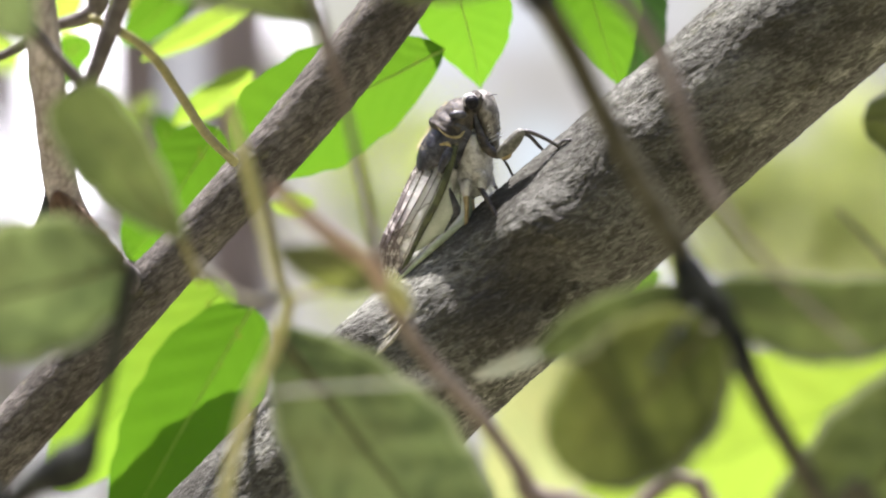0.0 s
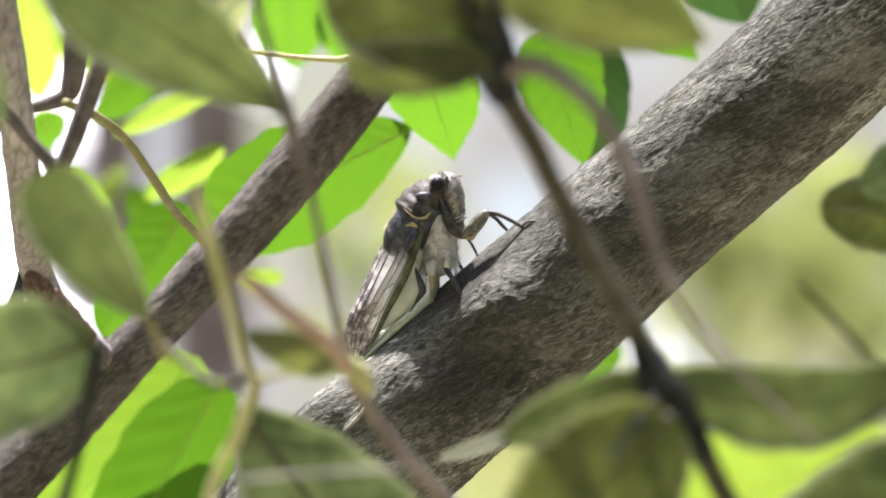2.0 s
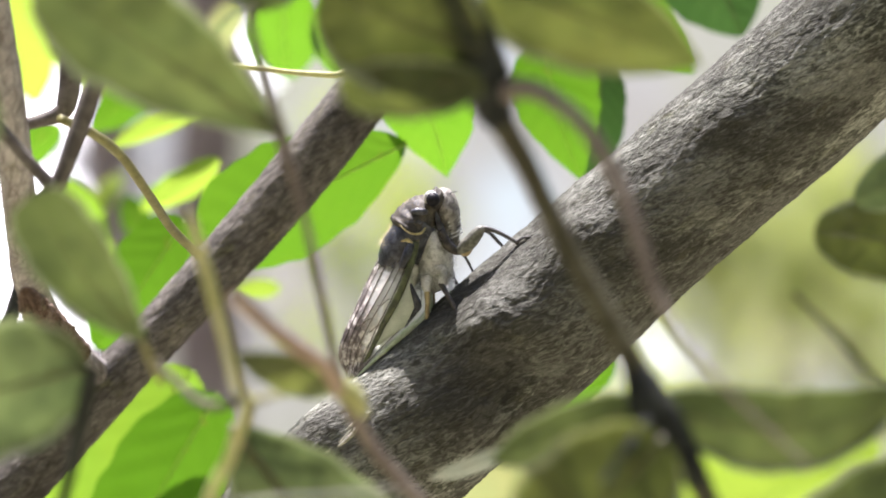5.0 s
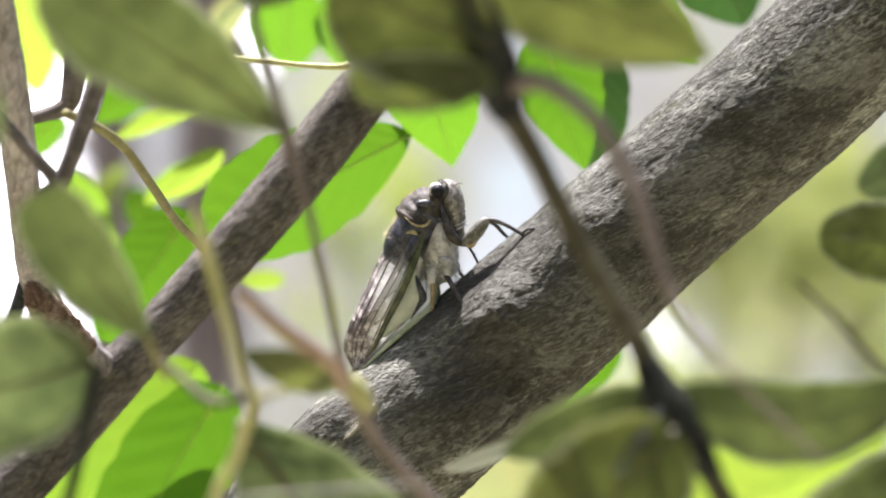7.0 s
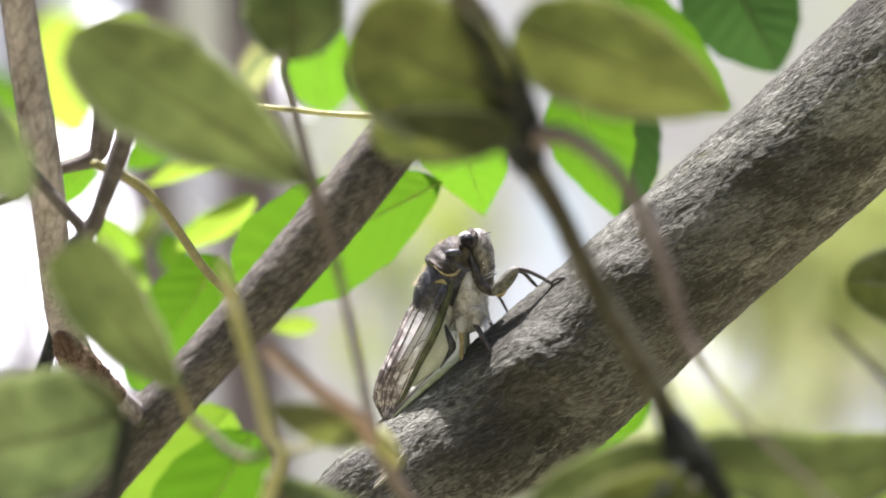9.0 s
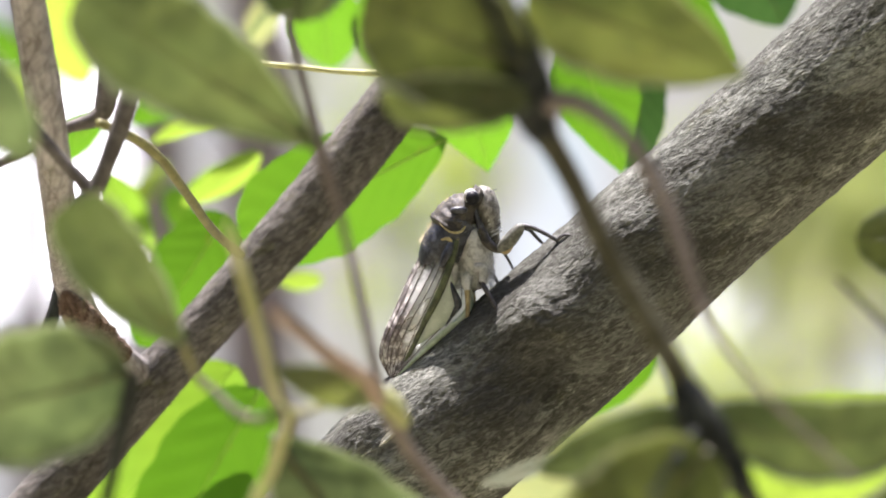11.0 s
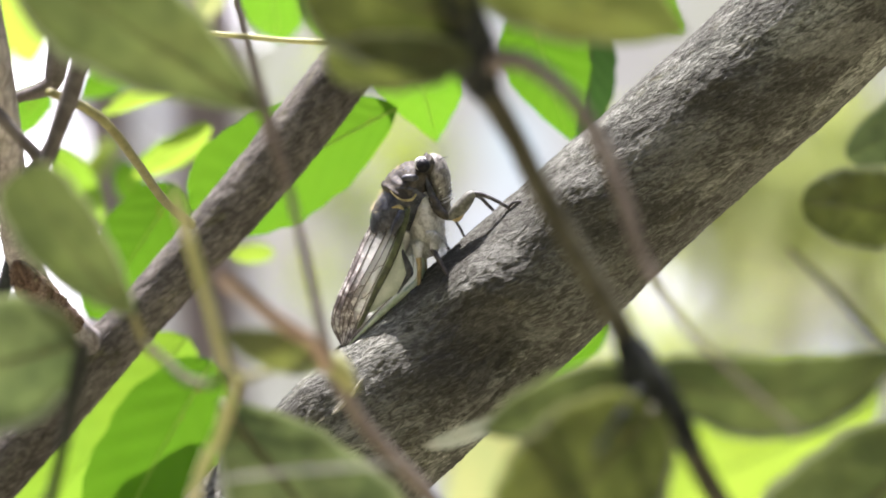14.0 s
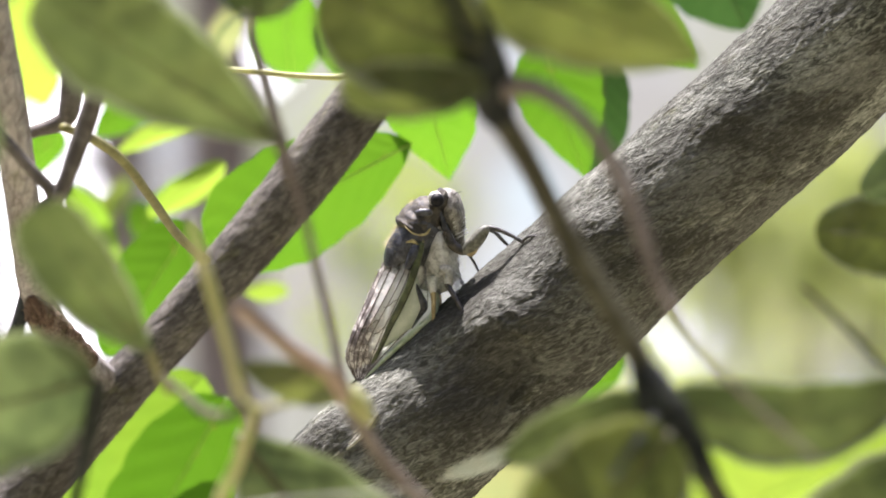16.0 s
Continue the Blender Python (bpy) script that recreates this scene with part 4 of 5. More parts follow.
broad_leaf = leaf(left, (-0.0575, 0.9713, 1.7396), (-0.0936, 0.9632, 1.7281), 0.0259, LEAF_LIGHTENED, RIB, UND, 0.1, 0.05, (0.5, 0.6), seed=51, curl=-0.12)
blunt_leaf = leaf(left, (-0.0484, 0.9803, 1.7457), (-0.0673, 0.9555, 1.7670), 0.0151, LEAF_UNDER, RIB, UND, 0.12, 0.06, (0.8, 0.34), seed=52, curl=-0.12)
leaf(left, (-0.0833, 0.9205, 1.7887), (-0.0734, 0.9348, 1.7695), 0.0114, LEAF_LIGHTENED, RIB, UND, 0.14, 0.06, (0.6, 0.6), seed=53, curl=-0.12)

# ---- cicada ----
EYE = mottled("black insect eye", (0.006, 0.006, 0.008), (0.02, 0.02, 0.025), 900, 0.5, 0.00002, 0.2)
PALE = mottled("pale waxy rim", (0.55, 0.55, 0.52), (0.82, 0.82, 0.78), 900, 0.6, 0.0001)
WAX = mottled("white waxy down", (0.34, 0.34, 0.31), (0.88, 0.88, 0.84), 420, 0.85, 0.0016, 0.2)
SHELL = mottled("black shell with tan marks", (0.008, 0.009, 0.014), (0.10, 0.107, 0.125), 420, 0.32, 0.0002, 0.5)
SHELL_BROWN = mottled("brown striped shell", (0.010, 0.009, 0.009), (0.105, 0.09, 0.062), 600, 0.6, 0.0002, 0.5)
FACE = mottled("ribbed grey tan face", (0.085, 0.078, 0.062), (0.36, 0.345, 0.30), 700, 0.5, 0.0002, 0.4)
LEG = mottled("grey green leg", (0.07, 0.072, 0.055), (0.25, 0.25, 0.205), 700, 0.5, 0.0001, 0.4)
LEG_TAN = mottled("tan leg", (0.34, 0.26, 0.12), (0.52, 0.43, 0.24), 700, 0.5, 0.0001, 0.4)
LEG_DARK = mottled("dark shin", (0.03, 0.03, 0.032), (0.10, 0.095, 0.09), 900, 0.4, 0.0001, 0.5)
VEIN_GREEN = mottled("olive green wing vein", (0.03, 0.037, 0.018), (0.115, 0.135, 0.055), 600, 0.4, 0.0001, 0.5)
VEIN_PALE = mottled("pale green wing edge", (0.36, 0.46, 0.27), (0.60, 0.68, 0.50), 600, 0.45, 0.0001, 0.5)
VEIN_DARK = mottled("dark wing vein", (0.05, 0.04, 0.03), (0.17, 0.135, 0.10), 900, 0.5, 0.0001, 0.4)
TAN = mottled("tan shell mark", (0.16, 0.14, 0.07), (0.46, 0.41, 0.26), 700, 0.5, 0.0001, 0.4)
GOLD = mottled("ochre shell mark", (0.30, 0.24, 0.09), (0.55, 0.48, 0.24), 700, 0.45, 0.0001, 0.4)


def wing_material():
    """Clear wing cells, clouded with brown towards the back and the tip."""
    m, nt, b = shader("clouded insect wing")
    tc = nt.nodes.new("ShaderNodeTexCoord")
    sep = nt.nodes.new("ShaderNodeSeparateXYZ")
    nt.links.new(tc.outputs["UV"], sep.inputs[0])
    cloud = noise_tex(nt, mapped(nt, (420, 420, 420)), 1.0, 5, 0.7)
    along = math_node(nt, "ADD", math_node(nt, "MULTIPLY", sep.outputs[0], 0.62), math_node(nt, "MULTIPLY", sep.outputs[1], 0.46))
    fac = ramp(nt, math_node(nt, "ADD", along, math_node(nt, "MULTIPLY", math_node(nt, "SUBTRACT", cloud, 0.5), 0.75)), [(0.44, (0, 0, 0)), (0.56, (1, 1, 1))])
    nt.links.new(ramp(nt, cloud, [(0.40, (0.085, 0.073, 0.07)), (0.5, (0.28, 0.24, 0.225)), (0.56, (0.74, 0.71, 0.65))]), b.inputs["Base Color"])
    b.inputs["Roughness"].default_value = 0.35
    clear = nt.nodes.new("ShaderNodeBsdfTransparent")
    clear.inputs[0].default_value = (0.93, 0.96, 0.92, 1)
    sheen = nt.nodes.new("ShaderNodeBsdfPrincipled")
    root = math_node(nt, "ADD", sep.outputs[0], math_node(nt, "MULTIPLY", math_node(nt, "SUBTRACT", cloud, 0.5), 0.3))
    nt.links.new(ramp(nt, root, [(0.14, (0.20, 0.19, 0.16)), (0.28, (0.90, 0.92, 0.87))]), sheen.inputs["Base Color"])
    sheen.inputs["Roughness"].default_value = 0.25
    film = nt.nodes.new("ShaderNodeMixShader")
    film.inputs[0].default_value = 0.62
    nt.links.new(clear.outputs[0], film.inputs[1])
    nt.links.new(sheen.outputs[0], film.inputs[2])
    brown = nt.nodes.new("ShaderNodeMixShader")
    brown.inputs[0].default_value = 0.94
    nt.links.new(clear.outputs[0], brown.inputs[1])
    nt.links.new(b.outputs[0], brown.inputs[2])
    out = nt.nodes.new("ShaderNodeMixShader")
    nt.links.new(fac, out.inputs[0])
    nt.links.new(film.outputs[0], out.inputs[1])
    nt.links.new(brown.outputs[0], out.inputs[2])
    nt.links.new(out.outputs[0], nt.nodes["Material Output"].inputs[0])
    return m


FILM = mottled("pale greenish wing film", (0.50, 0.56, 0.46), (0.66, 0.71, 0.60), 260, 0.35, 0.0001, 0.5)
WING = wing_material()
MM = 0.001


def rounded_body(bm, line, thick, wide, sides=28, per=8, bands=0.0, dents=0.0):
    """A body along a line in the animal's plane of symmetry; thick: half height in that plane, wide: half width across it (mm)."""
    d = smooth_line([(*p, t, w) for p, t, w in zip(line, thick, wide)], per)
    rings = []
    for i, (x, y, z, t, w) in enumerate(d):
        g = d[min(i + 1, len(d) - 1)][:3] - d[max(i - 1, 0)][:3]
        n = Vector((-g[2], 0, g[0])).normalized()
        k = 1 + bands * math.sin(i * 1.6)
        ring = []
        for a in range(sides):
            an = 2 * math.pi * a / sides
            v = Vector((x, y, z)) + n * (math.cos(an) * t * k) + Vector((0, math.sin(an) * w * k, 0))
            if dents:
                v *= 1 + dents * noise.fractal(v * 0.9, 0.8, 2, 3)
            ring.append(bm.verts.new(v * MM))
        rings.append(ring)
    for i in range(len(rings) - 1):
        for a in range(sides):
            bm.faces.new((rings[i][a], rings[i][(a + 1) % sides], rings[i + 1][(a + 1) % sides], rings[i + 1][a]))
    bm.faces.new(rings[0][::-1])
    bm.faces.new(rings[-1])
    bmesh.ops.recalc_face_normals(bm, faces=bm.faces)
    return bm


def ball(bm, centre, size):
    bmesh.ops.create_icosphere(bm, subdivisions=3, radius=1, matrix=Matrix.Translation(Vector(centre) * MM) @ Matrix.Diagonal((*[q * MM for q in size], 1)))
    return bm


def limb_part(name, parent, line, radii, material, sides=10):
    return part(name, tube(bmesh.new(), [tuple(c * MM for c in p) for p in line], [r * MM for r in radii], sides, 6, 0.05, (900, 3)), material, parent)


def wing(parent, name, front, ridge, puff, edge_mat, veins, label):
    """A wing spanned between its front edge and the ridge over the back, with a net of veins."""
    f, r = smooth_line(front, 6), smooth_line(ridge, 6)
    bm = bmesh.new()
    uvl = bm.loops.layers.uv.verify()
    n, mm = len(f) - 1, 12

    def at(i, v):
        p = f[i] * (1 - v) + r[i] * v
        return Vector(p) + Vector((-0.5, puff, 0.3)) * math.sin(math.pi * v) * math.sin(math.pi * min(1, i / n * 1.05 + 0.05)) + Vector((0, 0.12 * math.sin(v * 26), 0))

    grid = [[bm.verts.new(at(i, k / mm) * MM) for k in range(mm + 1)] for i in range(n + 1)]
    for i in range(n):
        for k in range(mm):
            fc = bm.faces.new((grid[i][k], grid[i + 1][k], grid[i + 1][k + 1], grid[i][k + 1]))
            for lp, (u, v) in zip(fc.loops, ((i, k), (i + 1, k), (i + 1, k + 1), (i, k + 1))):
                lp[uvl].uv = (u / n, v / mm)
    ob = part(name, bm, WING, parent, label)
    idx = np.linspace(0, n, 9).astype(int)
    eb = tube(bmesh.new(), [tuple(at(i, 0.0) * MM) for i in idx], [q * MM for q in (0.85, 0.85, 0.82, 0.78, 0.72, 0.62, 0.5, 0.38, 0.2)], 8, 4, 0.05)
    part("front_edge", eb, edge_mat, ob)
    for v0, v1 in veins:
        pts = [tuple((at(i, v0 + (v1 - v0) * i / n) + Vector((0, -0.05, 0))) * MM) for i in idx]
        part("vein", tube(bmesh.new(), pts, [0.09 * MM] * 9, 6, 3), VEIN_DARK, ob)
    for i, va, vb in ((12, 0.1, 0.35), (16, 0.3, 0.62), (18, 0.05, 0.3), (21, 0.45, 0.9), (24, 0.2, 0.55), (26, 0.6, 0.98)):
        pts = [tuple(at(i + (q > 1), va + (vb - va) * q / 3) * MM) for q in range(4)]
        part("vein", tube(bmesh.new(), pts, [0.09 * MM] * 4, 6, 3), VEIN_DARK, ob)
    return ob


def build_cicada():
    c = thing("cicada", (-0.0017, 1.1748, 1.7949), "black and tan cicada with white down, clinging to the branch", "cicada")
    c.matrix_basis = c.matrix_basis @ pose(0, 0, 0, 12)
    part("abdomen", rounded_body(bmesh.new(), [(0.00, 0.00, 5.30), (-2.17, 0.00, 0.00), (-4.34, 0.00, -4.82), (-6.26, 0.00, -8.67), (-8.19, 0.00, -12.29)], (2.6, 2.7, 2.4, 1.7, 0.4), (4.8, 5.0, 4.2, 2.6, 0.5), bands=0.025), WAX, c, "abdomen covered with white wax")
    part("mesothorax", rounded_body(bmesh.new(), [(2.65, 0.00, 14.21), (0.00, 0.00, 10.60), (-2.41, 0.00, 6.75), (-4.46, 0.00, 3.37), (-5.78, 0.00, 1.69)], (4.2, 5.0, 4.8, 3.2, 0.7), (6.6, 7.0, 6.4, 4.2, 0.8), dents=0.03), SHELL, c, "glossy black back with ochre marks")
    for y in (-1, 1):
        for line in ([(1.57, -6.40, 10.12), (-0.24, -6.90, 8.43), (-1.69, -6.60, 6.26)], [(-1.45, -5.40, 9.64), (-3.13, -5.60, 7.23), (-4.10, -4.60, 4.82)], [(-2.65, -3.20, 10.60), (-4.34, -3.40, 7.95), (-5.30, -2.60, 5.30)], [(-3.37, -3.60, 3.85), (-4.58, -3.00, 2.89), (-5.30, -1.60, 2.17)]):
            limb_part("back_mark", c, [(q[0], -y * q[1] * 1.02, q[2]) for q in line], (0.24, 0.48, 0.2), TAN)
    part("pronotum", rounded_body(bmesh.new(), [(4.34, 0.00, 17.59), (2.65, 0.00, 16.14), (0.96, 0.00, 14.21), (-0.24, 0.00, 12.29), (-0.72, 0.00, 11.56)], (2.6, 4.0, 4.7, 5.0, 4.2), (5.6, 6.6, 7.2, 7.6, 6.8), dents=0.04), SHELL_BROWN, c)
    for y in (-1, 1):
        for px, pz, sx, sz in ((1.7, 16.1, 1.9, 0.9), (0.6, 13.9, 2.0, 0.7)):
            part("pronotum_lobe", ball(bmesh.new(), (px, y * 6.4, pz), (sx, 1.0, sz)), SHELL, c)
    head = part("head", rounded_body(bmesh.new(), [(3.13, 0.00, 19.03), (4.34, 0.00, 18.55), (5.78, 0.00, 18.07), (7.23, 0.00, 17.35)], (1.4, 2.9, 2.8, 1.4), (4.8, 6.0, 5.0, 2.6), dents=0.03), SHELL_BROWN, c)
    for y in (-5.6, 5.6):
        p = [(4.46, 0.00, 18.67)][0]
        part("eye_rim", ball(bmesh.new(), (p[0] - 0.3, y * 1.02, p[2] + 0.38), (1.55, 0.9, 1.6)), PALE, head)
        part("eye", ball(bmesh.new(), (p[0] + 0.1, y * 1.14, p[2]), (1.5, 1.5, 1.55)), EYE, head)
    for y in (-0.7, 0.0, 0.7):
        p = [(5.06, 0.00, 20.96)][0]
        part("ocellus", ball(bmesh.new(), (p[0], y, p[2]), (0.35, 0.35, 0.35)), EYE, head)
    for y in (-2.2, 2.2):
        limb_part("antenna", head, [(q[0], y, q[2]) for q in [(7.47, 0.00, 19.51), (8.67, 0.00, 20.24), (9.88, 0.00, 20.48)]], (0.25, 0.12, 0.06), LEG_DARK)
    face = part("face", rounded_body(bmesh.new(), [(5.06, 0.00, 20.72), (6.75, 0.00, 19.03), (7.59, 0.00, 16.14), (8.19, 0.00, 12.53), (9.40, 0.00, 8.67)], (0.7, 2.4, 2.7, 2.2, 0.8), (1.6, 3.4, 4.2, 3.4, 1.0), dents=0.02), FACE, head, "swollen ribbed grey tan face")
    line = smooth_line([(6.02, 0.00, 20.00), (7.59, 0.00, 18.55), (8.55, 0.00, 16.14), (9.03, 0.00, 12.77), (9.64, 0.00, 9.64)], 4)
    for k in range(1, 15):
        x, _, z = line[k]
        w = 4.0 * math.sin(0.35 + 2.2 * k / 15)
        for side in (-1, 1):
            limb_part("rib", face, [(x + 1.5, side * 0.35, z + 0.5), (x + 0.7, side * w * 0.62, z + 0.1), (x - 1.0, side * (w + 0.15), z - 0.7)], (0.16, 0.2, 0.1), SHELL_BROWN if k % 3 == 0 else PALE, 6)
    limb_part("cheek", head, [(5.06, -4.40, 16.26), (6.02, -4.20, 13.01), (7.47, -3.60, 10.12), (9.16, -2.60, 8.19)], (0.3, 0.75, 0.7, 0.4), SHELL)
    limb_part("cheek", head, [(5.06, 4.40, 16.26), (6.02, 4.20, 13.01), (7.47, 3.60, 10.12), (9.16, 2.60, 8.19)], (0.3, 0.75, 0.7, 0.4), SHELL)
    limb_part("beak", c, [(8.19, 0.00, 9.88), (7.23, 0.00, 6.02), (6.50, 0.00, 1.45)], (0.7, 0.5, 0.3), VEIN_DARK)
    for y in (-1, 1):
        limb_part("collar", c, [(q[0], q[1] * -y, q[2]) for q in [(-3.37, -4.50, 14.94), (-2.17, -6.90, 13.01), (-0.24, -7.60, 11.56), (1.93, -7.20, 11.56), (3.13, -6.00, 13.01)]], (0.05, 0.08, 0.16, 0.30, 0.16), GOLD)
        limb_part("wing_hinge", c, [(q[0], q[1] * -y, q[2]) for q in [(-2.17, -6.80, 9.88), (-0.72, -7.40, 10.12), (0.24, -7.00, 9.16)]], (0.2, 0.4, 0.3), GOLD)
        limb_part("wing_hinge", c, [(q[0], q[1] * -y, q[2]) for q in [(0.00, -7.00, 9.16), (-0.96, -7.60, 6.75), (-2.17, -7.60, 4.10)]], (0.9, 1.1, 0.6), SHELL)
    chest = part("chest", rounded_body(bmesh.new(), [(3.85, 0.00, 12.77), (4.58, 0.00, 9.40), (4.82, 0.00, 5.30), (4.58, 0.00, 1.45), (3.61, 0.00, -0.72)], (2.2, 3.4, 4.0, 3.2, 1.0), (4.6, 5.6, 5.4, 4.2, 1.6), dents=0.06), WAX, c, "chest covered with white down")
    rnd = random.Random(5)
    bm = bmesh.new()
    for _ in range(2400):
        a, t = rnd.uniform(0, 6.283), rnd.uniform(0, 1)
        x, z = [(4.34, 0.00, 12.05)][0][0] + 3.4 * math.cos(a) + 0.6 * t, 12.0 - 12.5 * t
        p = Vector((x, 4.9 * math.sin(a), z))
        d = Vector((math.cos(a), math.sin(a), rnd.uniform(-0.9, 0.3))).normalized()
        q = p + d * rnd.uniform(0.6, 2.3)
        s = d.orthogonal().normalized() * 0.06
        v = [bm.verts.new(u * MM) for u in (p - s, p + s, q)]
        bm.faces.new(v)
    tagged(part("down", bm, PALE, chest, smooth=False), kind="stuff")

    bm = bmesh.new()
    for _ in range(1700):
        t, a = rnd.uniform(0, 0.75), rnd.uniform(-1.5, 1.5)
        x, z = 3.4 - 8.4 * t, 16.6 - 13.0 * t
        p = Vector((x - 3.5 * math.cos(a), 6.2 * math.sin(a) * (1 - 0.3 * t), z + 2.2 * math.cos(a)))
        d = Vector((-0.75 * math.cos(a) - 0.3, math.sin(a), 0.5 + rnd.uniform(-0.8, 0.3))).normalized()
        q = p + d * rnd.uniform(0.6, 1.7)
        w = d.orthogonal().normalized() * 0.05
        bm.faces.new([bm.verts.new(u * MM) for u in (p - w, p + w, q)])
    tagged(part("back_hair", bm, GOLD, c, smooth=False), kind="stuff")

    leg = limb_part("front_leg", c, [(6.26, -4.50, 12.05), (7.47, -5.00, 9.40), (9.16, -5.40, 7.95), (10.12, -5.40, 7.71)], (0.9, 1.1, 0.95, 0.8), SHELL_BROWN)
    limb_part("thigh", leg, [(9.64, -5.40, 7.59), (11.08, -5.60, 8.43), (12.77, -5.80, 10.12), (14.46, -6.00, 12.05), (15.42, -6.00, 12.65)], (0.8, 1.35, 1.5, 1.15, 0.6), LEG, 14)
    limb_part("spine", leg, [(10.60, -5.60, 7.23), (11.81, -5.70, 7.47), (13.25, -5.80, 8.91)], (0.5, 0.7, 0.2), LEG_TAN, 8)
    limb_part("shin", leg, [(15.18, -6.00, 12.65), (17.11, -6.40, 12.29), (19.76, -7.00, 11.08), (22.65, -7.40, 9.40)], (0.55, 0.5, 0.42, 0.4), LEG_DARK)
    limb_part("foot", leg, [(22.29, -7.40, 9.52), (23.37, -7.60, 10.48), (25.06, -8.00, 10.72), (26.74, -8.20, 10.00)], (0.36, 0.3, 0.25, 0.12), LEG_DARK)
    leg = limb_part("front_leg", c, [(6.26, 4.00, 12.05), (7.71, 4.20, 9.40), (9.88, 3.80, 8.19), (13.25, 3.60, 10.60), (15.18, 3.40, 12.29)], (0.9, 1.0, 1.0, 1.1, 0.5), LEG)
    limb_part("shin", leg, [(15.30, 3.40, 12.41), (16.86, 3.60, 11.56), (18.31, 4.00, 10.00), (19.64, 4.40, 8.67)], (0.45, 0.42, 0.4, 0.3), LEG_DARK)
    limb_part("foot", leg, [(19.64, 4.40, 8.67), (20.72, 4.20, 9.16), (21.92, 4.00, 9.16)], (0.28, 0.22, 0.1), LEG_DARK)
    leg = limb_part("middle_leg", c, [(5.06, -4.60, 4.10), (6.75, -5.20, 3.37), (6.50, -5.60, 0.72)], (1.2, 1.1, 0.8), WAX)
    limb_part("shin", leg, [(6.26, -5.60, 0.84), (7.47, -7.60, -1.20), (8.67, -9.40, -3.37), (9.64, -10.80, -5.30)], (0.6, 0.55, 0.48, 0.4), SHELL_BROWN)
    limb_part("foot", leg, [(9.64, -10.80, -5.18), (10.24, -11.40, -6.26), (10.60, -12.00, -7.47)], (0.3, 0.22, 0.12), LEG_DARK)
    leg = limb_part("middle_leg", c, [(6.02, 4.40, 4.82), (7.95, 4.80, 3.85), (8.67, 4.60, 2.17)], (1.1, 1.0, 0.7), WAX)
    limb_part("shin", leg, [(8.43, 4.60, 2.65), (9.40, 4.60, 1.20), (10.60, 4.40, -0.72)], (0.5, 0.42, 0.3), LEG_DARK)
    limb_part("far_shin", leg, [(10.60, 4.00, 7.71), (12.05, 4.20, 5.54), (13.01, 4.40, 3.61), (13.97, 4.60, 1.93)], (0.3, 0.3, 0.26, 0.2), LEG_DARK)
    leg = limb_part("hind_leg", c, [(3.37, -4.20, 2.17), (3.13, -5.00, 0.48), (3.25, -5.40, -0.96)], (1.3, 1.1, 0.7), WAX)
    limb_part("shin", leg, [(3.25, -5.40, -0.48), (3.37, -5.60, -3.61), (3.25, -6.00, -7.23)], (0.62, 0.5, 0.4), LEG_TAN)
    leg = limb_part("hind_leg", c, [(4.34, 3.60, 1.45), (4.34, 3.80, 0.00), (4.46, 3.80, -1.45)], (1.2, 1.0, 0.6), WAX)
    limb_part("shin", leg, [(4.46, 3.80, -0.96), (4.70, 3.80, -3.61), (4.82, 3.80, -6.26)], (0.5, 0.45, 0.36), LEG_TAN)

    wing(c, "forewing", [(0.96, -6.60, 9.64), (-0.48, -8.00, 4.10), (-3.01, -8.40, -2.17), (-6.02, -7.40, -7.95), (-9.16, -5.40, -14.46), (-12.53, -3.00, -20.48)],
         [(-6.50, -1.20, 7.23), (-9.16, -0.90, 2.17), (-12.29, -0.70, -4.82), (-14.70, -0.60, -10.12), (-15.66, -0.60, -14.94), (-13.01, -2.20, -20.00)], -1.3, VEIN_GREEN,
         ((0.10, 0.13), (0.16, 0.46), (0.30, 0.66), (0.62, 0.72), (0.80, 0.90), (0.97, 0.96)), "clear forewing clouded brown, with an olive front edge")
    wing(c, "forewing", [(1.93, 3.00, 6.02), (3.37, 0.00, 0.00), (3.49, -4.00, -5.06), (-0.24, -6.00, -8.67), (-4.46, -6.60, -12.29), (-8.67, -6.60, -16.14), (-12.77, -5.40, -20.24)],
         [(-6.26, 1.20, 7.23), (-8.43, 1.00, 3.61), (-10.36, 0.80, -1.20), (-12.77, 0.70, -6.02), (-14.46, 0.60, -10.12), (-15.42, 0.00, -14.94), (-13.01, -3.00, -20.00)], 1.3, VEIN_PALE,
         ((0.12, 0.10), (0.25, 0.22), (0.42, 0.36), (0.58, 0.5), (0.74, 0.66), (0.9, 0.86)), "clear forewing with a pale green front edge")
    bm = bmesh.new()
    inner = smooth_line([(-0.72, -6.00, 4.10), (-2.17, -6.40, 0.00), (-4.10, -6.40, -4.58), (-6.50, -5.80, -9.16), (-8.43, -5.20, -12.77)], 4)
    outer = smooth_line([(-0.24, -5.20, 3.37), (0.84, -5.40, -1.20), (0.84, -5.40, -4.34), (-1.57, -5.00, -8.43), (-6.50, -4.80, -12.05)], 4)
    rows = [[bm.verts.new((Vector(a).lerp(Vector(b), k / 6) + Vector((0, -0.5 * math.sin(math.pi * k / 6), 0))) * MM) for k in range(7)] for a, b in zip(inner, outer)]
    for a, b in zip(rows, rows[1:]):
        for k in range(6):
            bm.faces.new((a[k], b[k], b[k + 1], a[k + 1]))
    part("hindwing", bm, FILM, c, "pale greenish clear hindwing")
    limb_part("wing_base", c, [(-0.96, -5.60, 2.17), (0.48, -5.90, -1.20), (1.33, -5.60, -3.85), (0.60, -5.40, -5.30), (-1.20, -5.00, -8.19)], (0.3, 0.6, 0.85, 0.5, 0.2), SHELL)
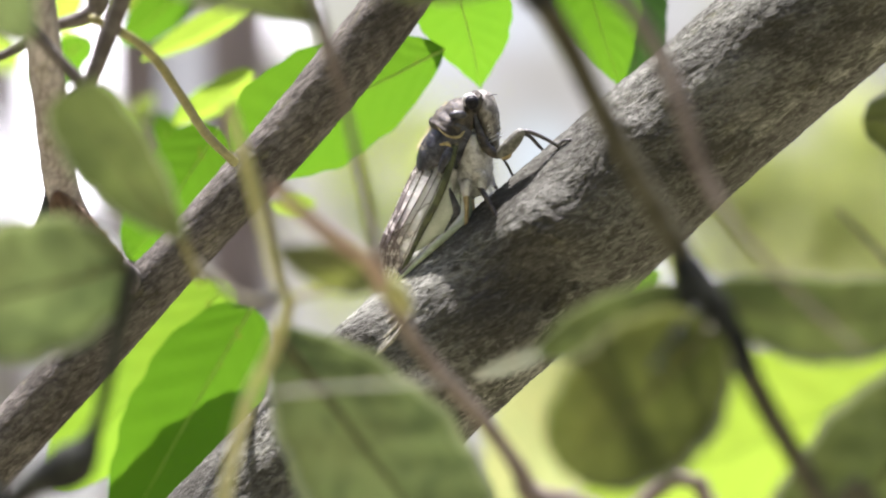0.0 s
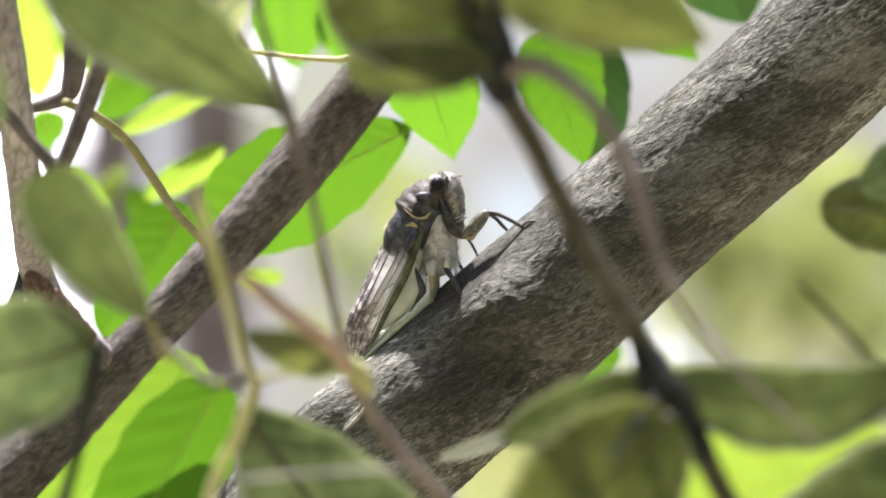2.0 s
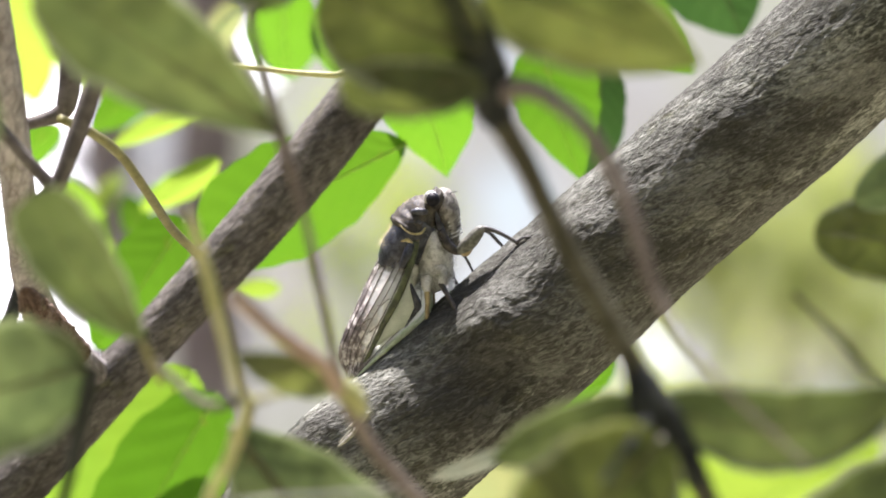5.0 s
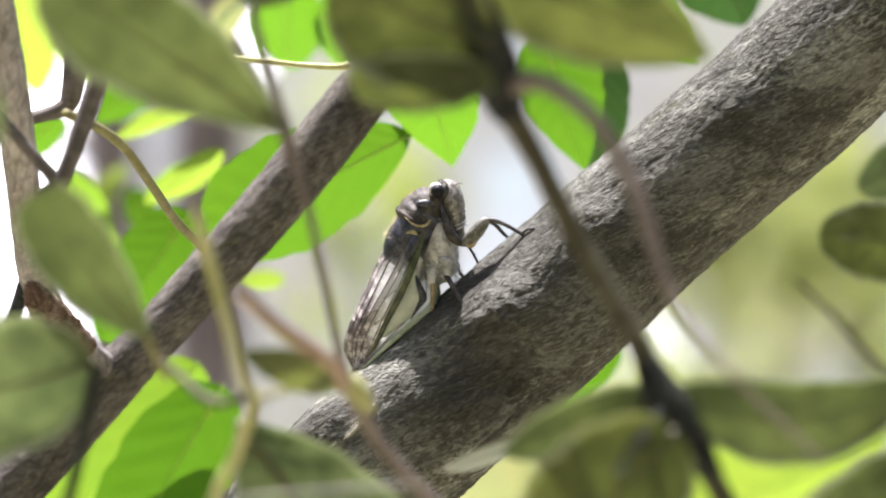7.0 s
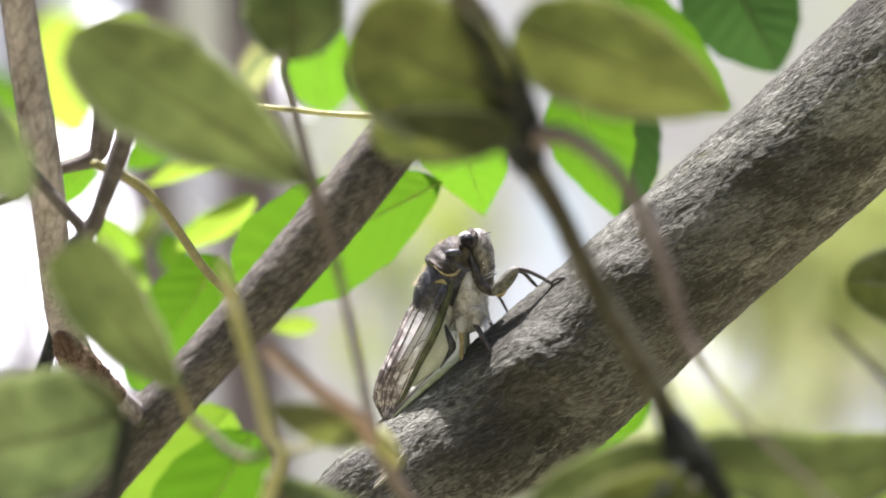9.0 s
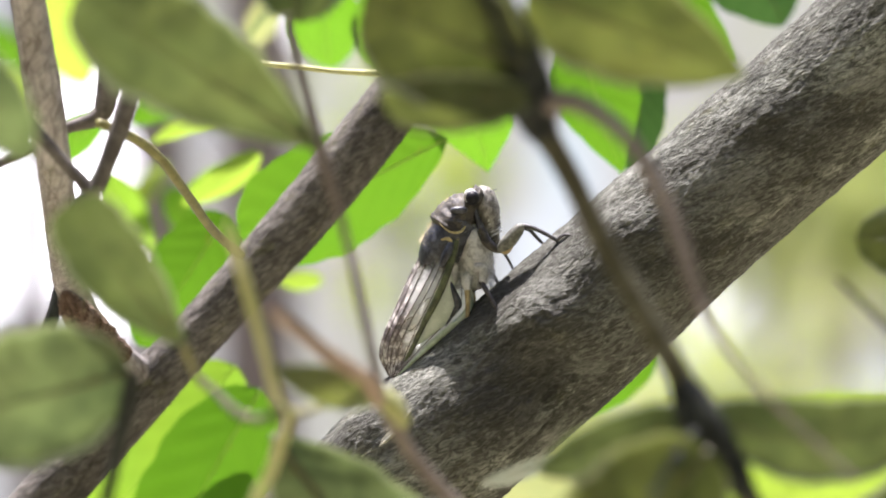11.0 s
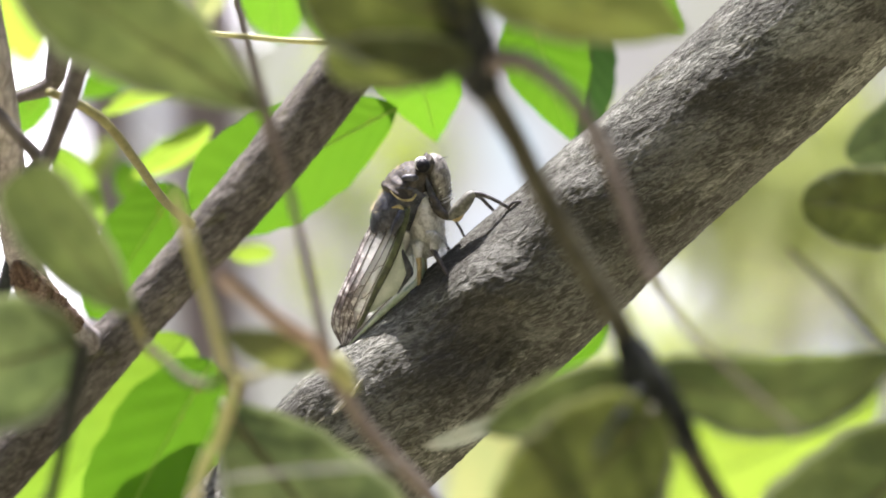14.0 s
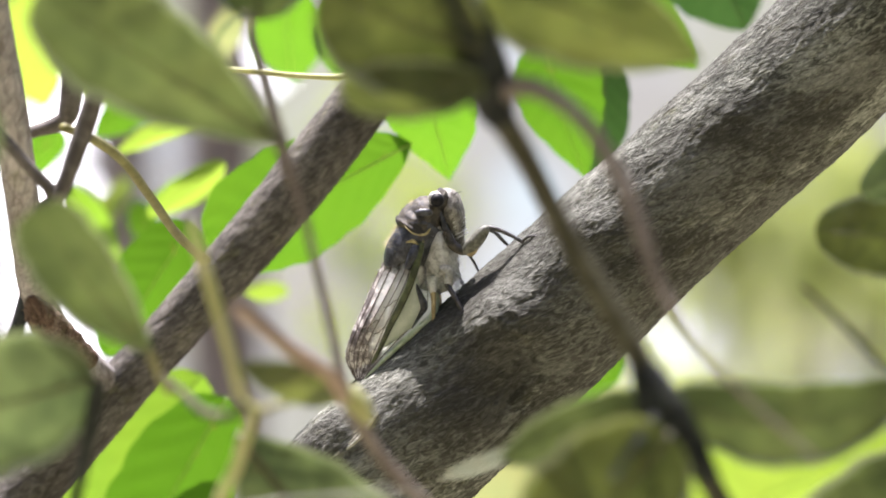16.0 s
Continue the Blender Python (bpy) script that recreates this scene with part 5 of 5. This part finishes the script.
    limb_part("wing_base", c, [(-0.48, -5.00, -5.78), (-2.17, -4.60, -8.19), (-4.22, -4.20, -10.36)], (0.3, 0.4, 0.3), VEIN_DARK)
    return c


cicada = build_cicada()


# ---- what moves: vines and leaves that stir in the breeze ----
def drift(ob, rows):
    """rows: seconds and millimetres to the side and upwards, from the place of rest."""
    rest = ob.matrix_basis.copy()
    walk(ob, [(t, pose(x * MM, 0, z * MM) @ rest) for t, x, z in rows])


def stir(ob, rows):
    """rows: seconds, sideways swing and lift of the tip in degrees, about the leaf's stalk."""
    rest = ob.matrix_basis.copy()
    walk(ob, [(t, rest @ pose(0, 0, 0, 0, lift, swing)) for t, swing, lift in rows])


def motions():
    drift(right, [(0, -0.3, 0.5), (0.5, 0, 0.3), (1, -0.1, 0.1), (1.5, 0.5, 0.1), (2, 0, 0.1), (3, -0.3, 0.1), (3.5, 0, 0), (4.2, -0.5, 0), (6.3, 0.3, 0.3), (7, 0.5, 0.2), (7.5, 0, 0.3), (8, 0, 0), (8.7, -0.2, 0.5),
                  (10.8, 1.2, -0.4), (11, 1.2, -0.5), (11.5, 0.7, -0.6), (12, 0.4, 0.3), (12.5, 0, 0), (13, -0.4, 0), (13.5, 0.1, -0.1), (14.5, -0.4, 0.2), (15, 0.1, 0.1), (16, 0.1, 0.5)])
    drift(mid, [(0, 0.2, -1.0), (0.5, 0.2, -0.5), (1, 0.1, -0.4), (2, -0.1, -0.6), (3, -0.4, -0.4), (3.5, 0, -0.5), (4.2, -0.4, -0.5), (6.3, -0.4, -1.1), (7, -0.5, -1), (8, -0.3, -1), (8.7, -0.2, -1.1),
                (10.8, 0.1, -1.2), (11, 0.1, -1.2), (12, -0.2, -1), (12.5, -0.4, -1.2), (13, -0.7, -1.1), (14.5, -0.8, -1.3), (15, -0.5, -1.1), (15.5, -0.3, -1.2), (16, -0.4, -1.4)])
    drift(left, [(0, 0.6, -1.0), (0.5, 0.4, -0.5), (1, -0.1, -0.1), (2, -0.1, -0.1), (3, 0, 0.3), (3.5, 0, 0), (4.2, -0.2, 0), (6.3, -0.5, -0.7), (7, -0.6, -0.5), (8, 0, 0), (8.7, 0.4, -0.2),
                 (10.8, 0.1, 0.9), (11, 0.1, 0.9), (11.5, 0, 0.6), (12, 0.4, 0.3), (12.5, 0, 0), (13.5, -0.2, 0.1), (14.5, -0.3, 0), (15, 0, 0.2), (15.5, 0.2, -0.5), (16, 0, -0.8)])
    drift(round_leaf, [(0, 2.5, 9.0), (1.5, 2.0, 6.9), (3.5, 1.5, 5.8), (4.2, 1.4, 5), (6.3, 1.6, 0.5), (7.5, 1.1, -0.4), (8, 0, 0), (8.7, 0, 0), (10.8, 1.4, -0.6), (11.5, 0.8, -1), (12.5, 0, 0), (15, 0, 0), (15.5, 0.6, 1.4), (16, 0, 2)])
    stir(drip_leaf, [(0, -1.6, 0), (1.5, 1, 3), (3.5, 0, 1), (4.2, 0, 1), (6.3, 0.6, 2), (8.7, 0.8, 1), (10.8, 0.6, 1), (12.5, -1.6, 0), (13.5, 0, 1), (15, -1.2, 0), (16, -0.8, 0)])


motions()
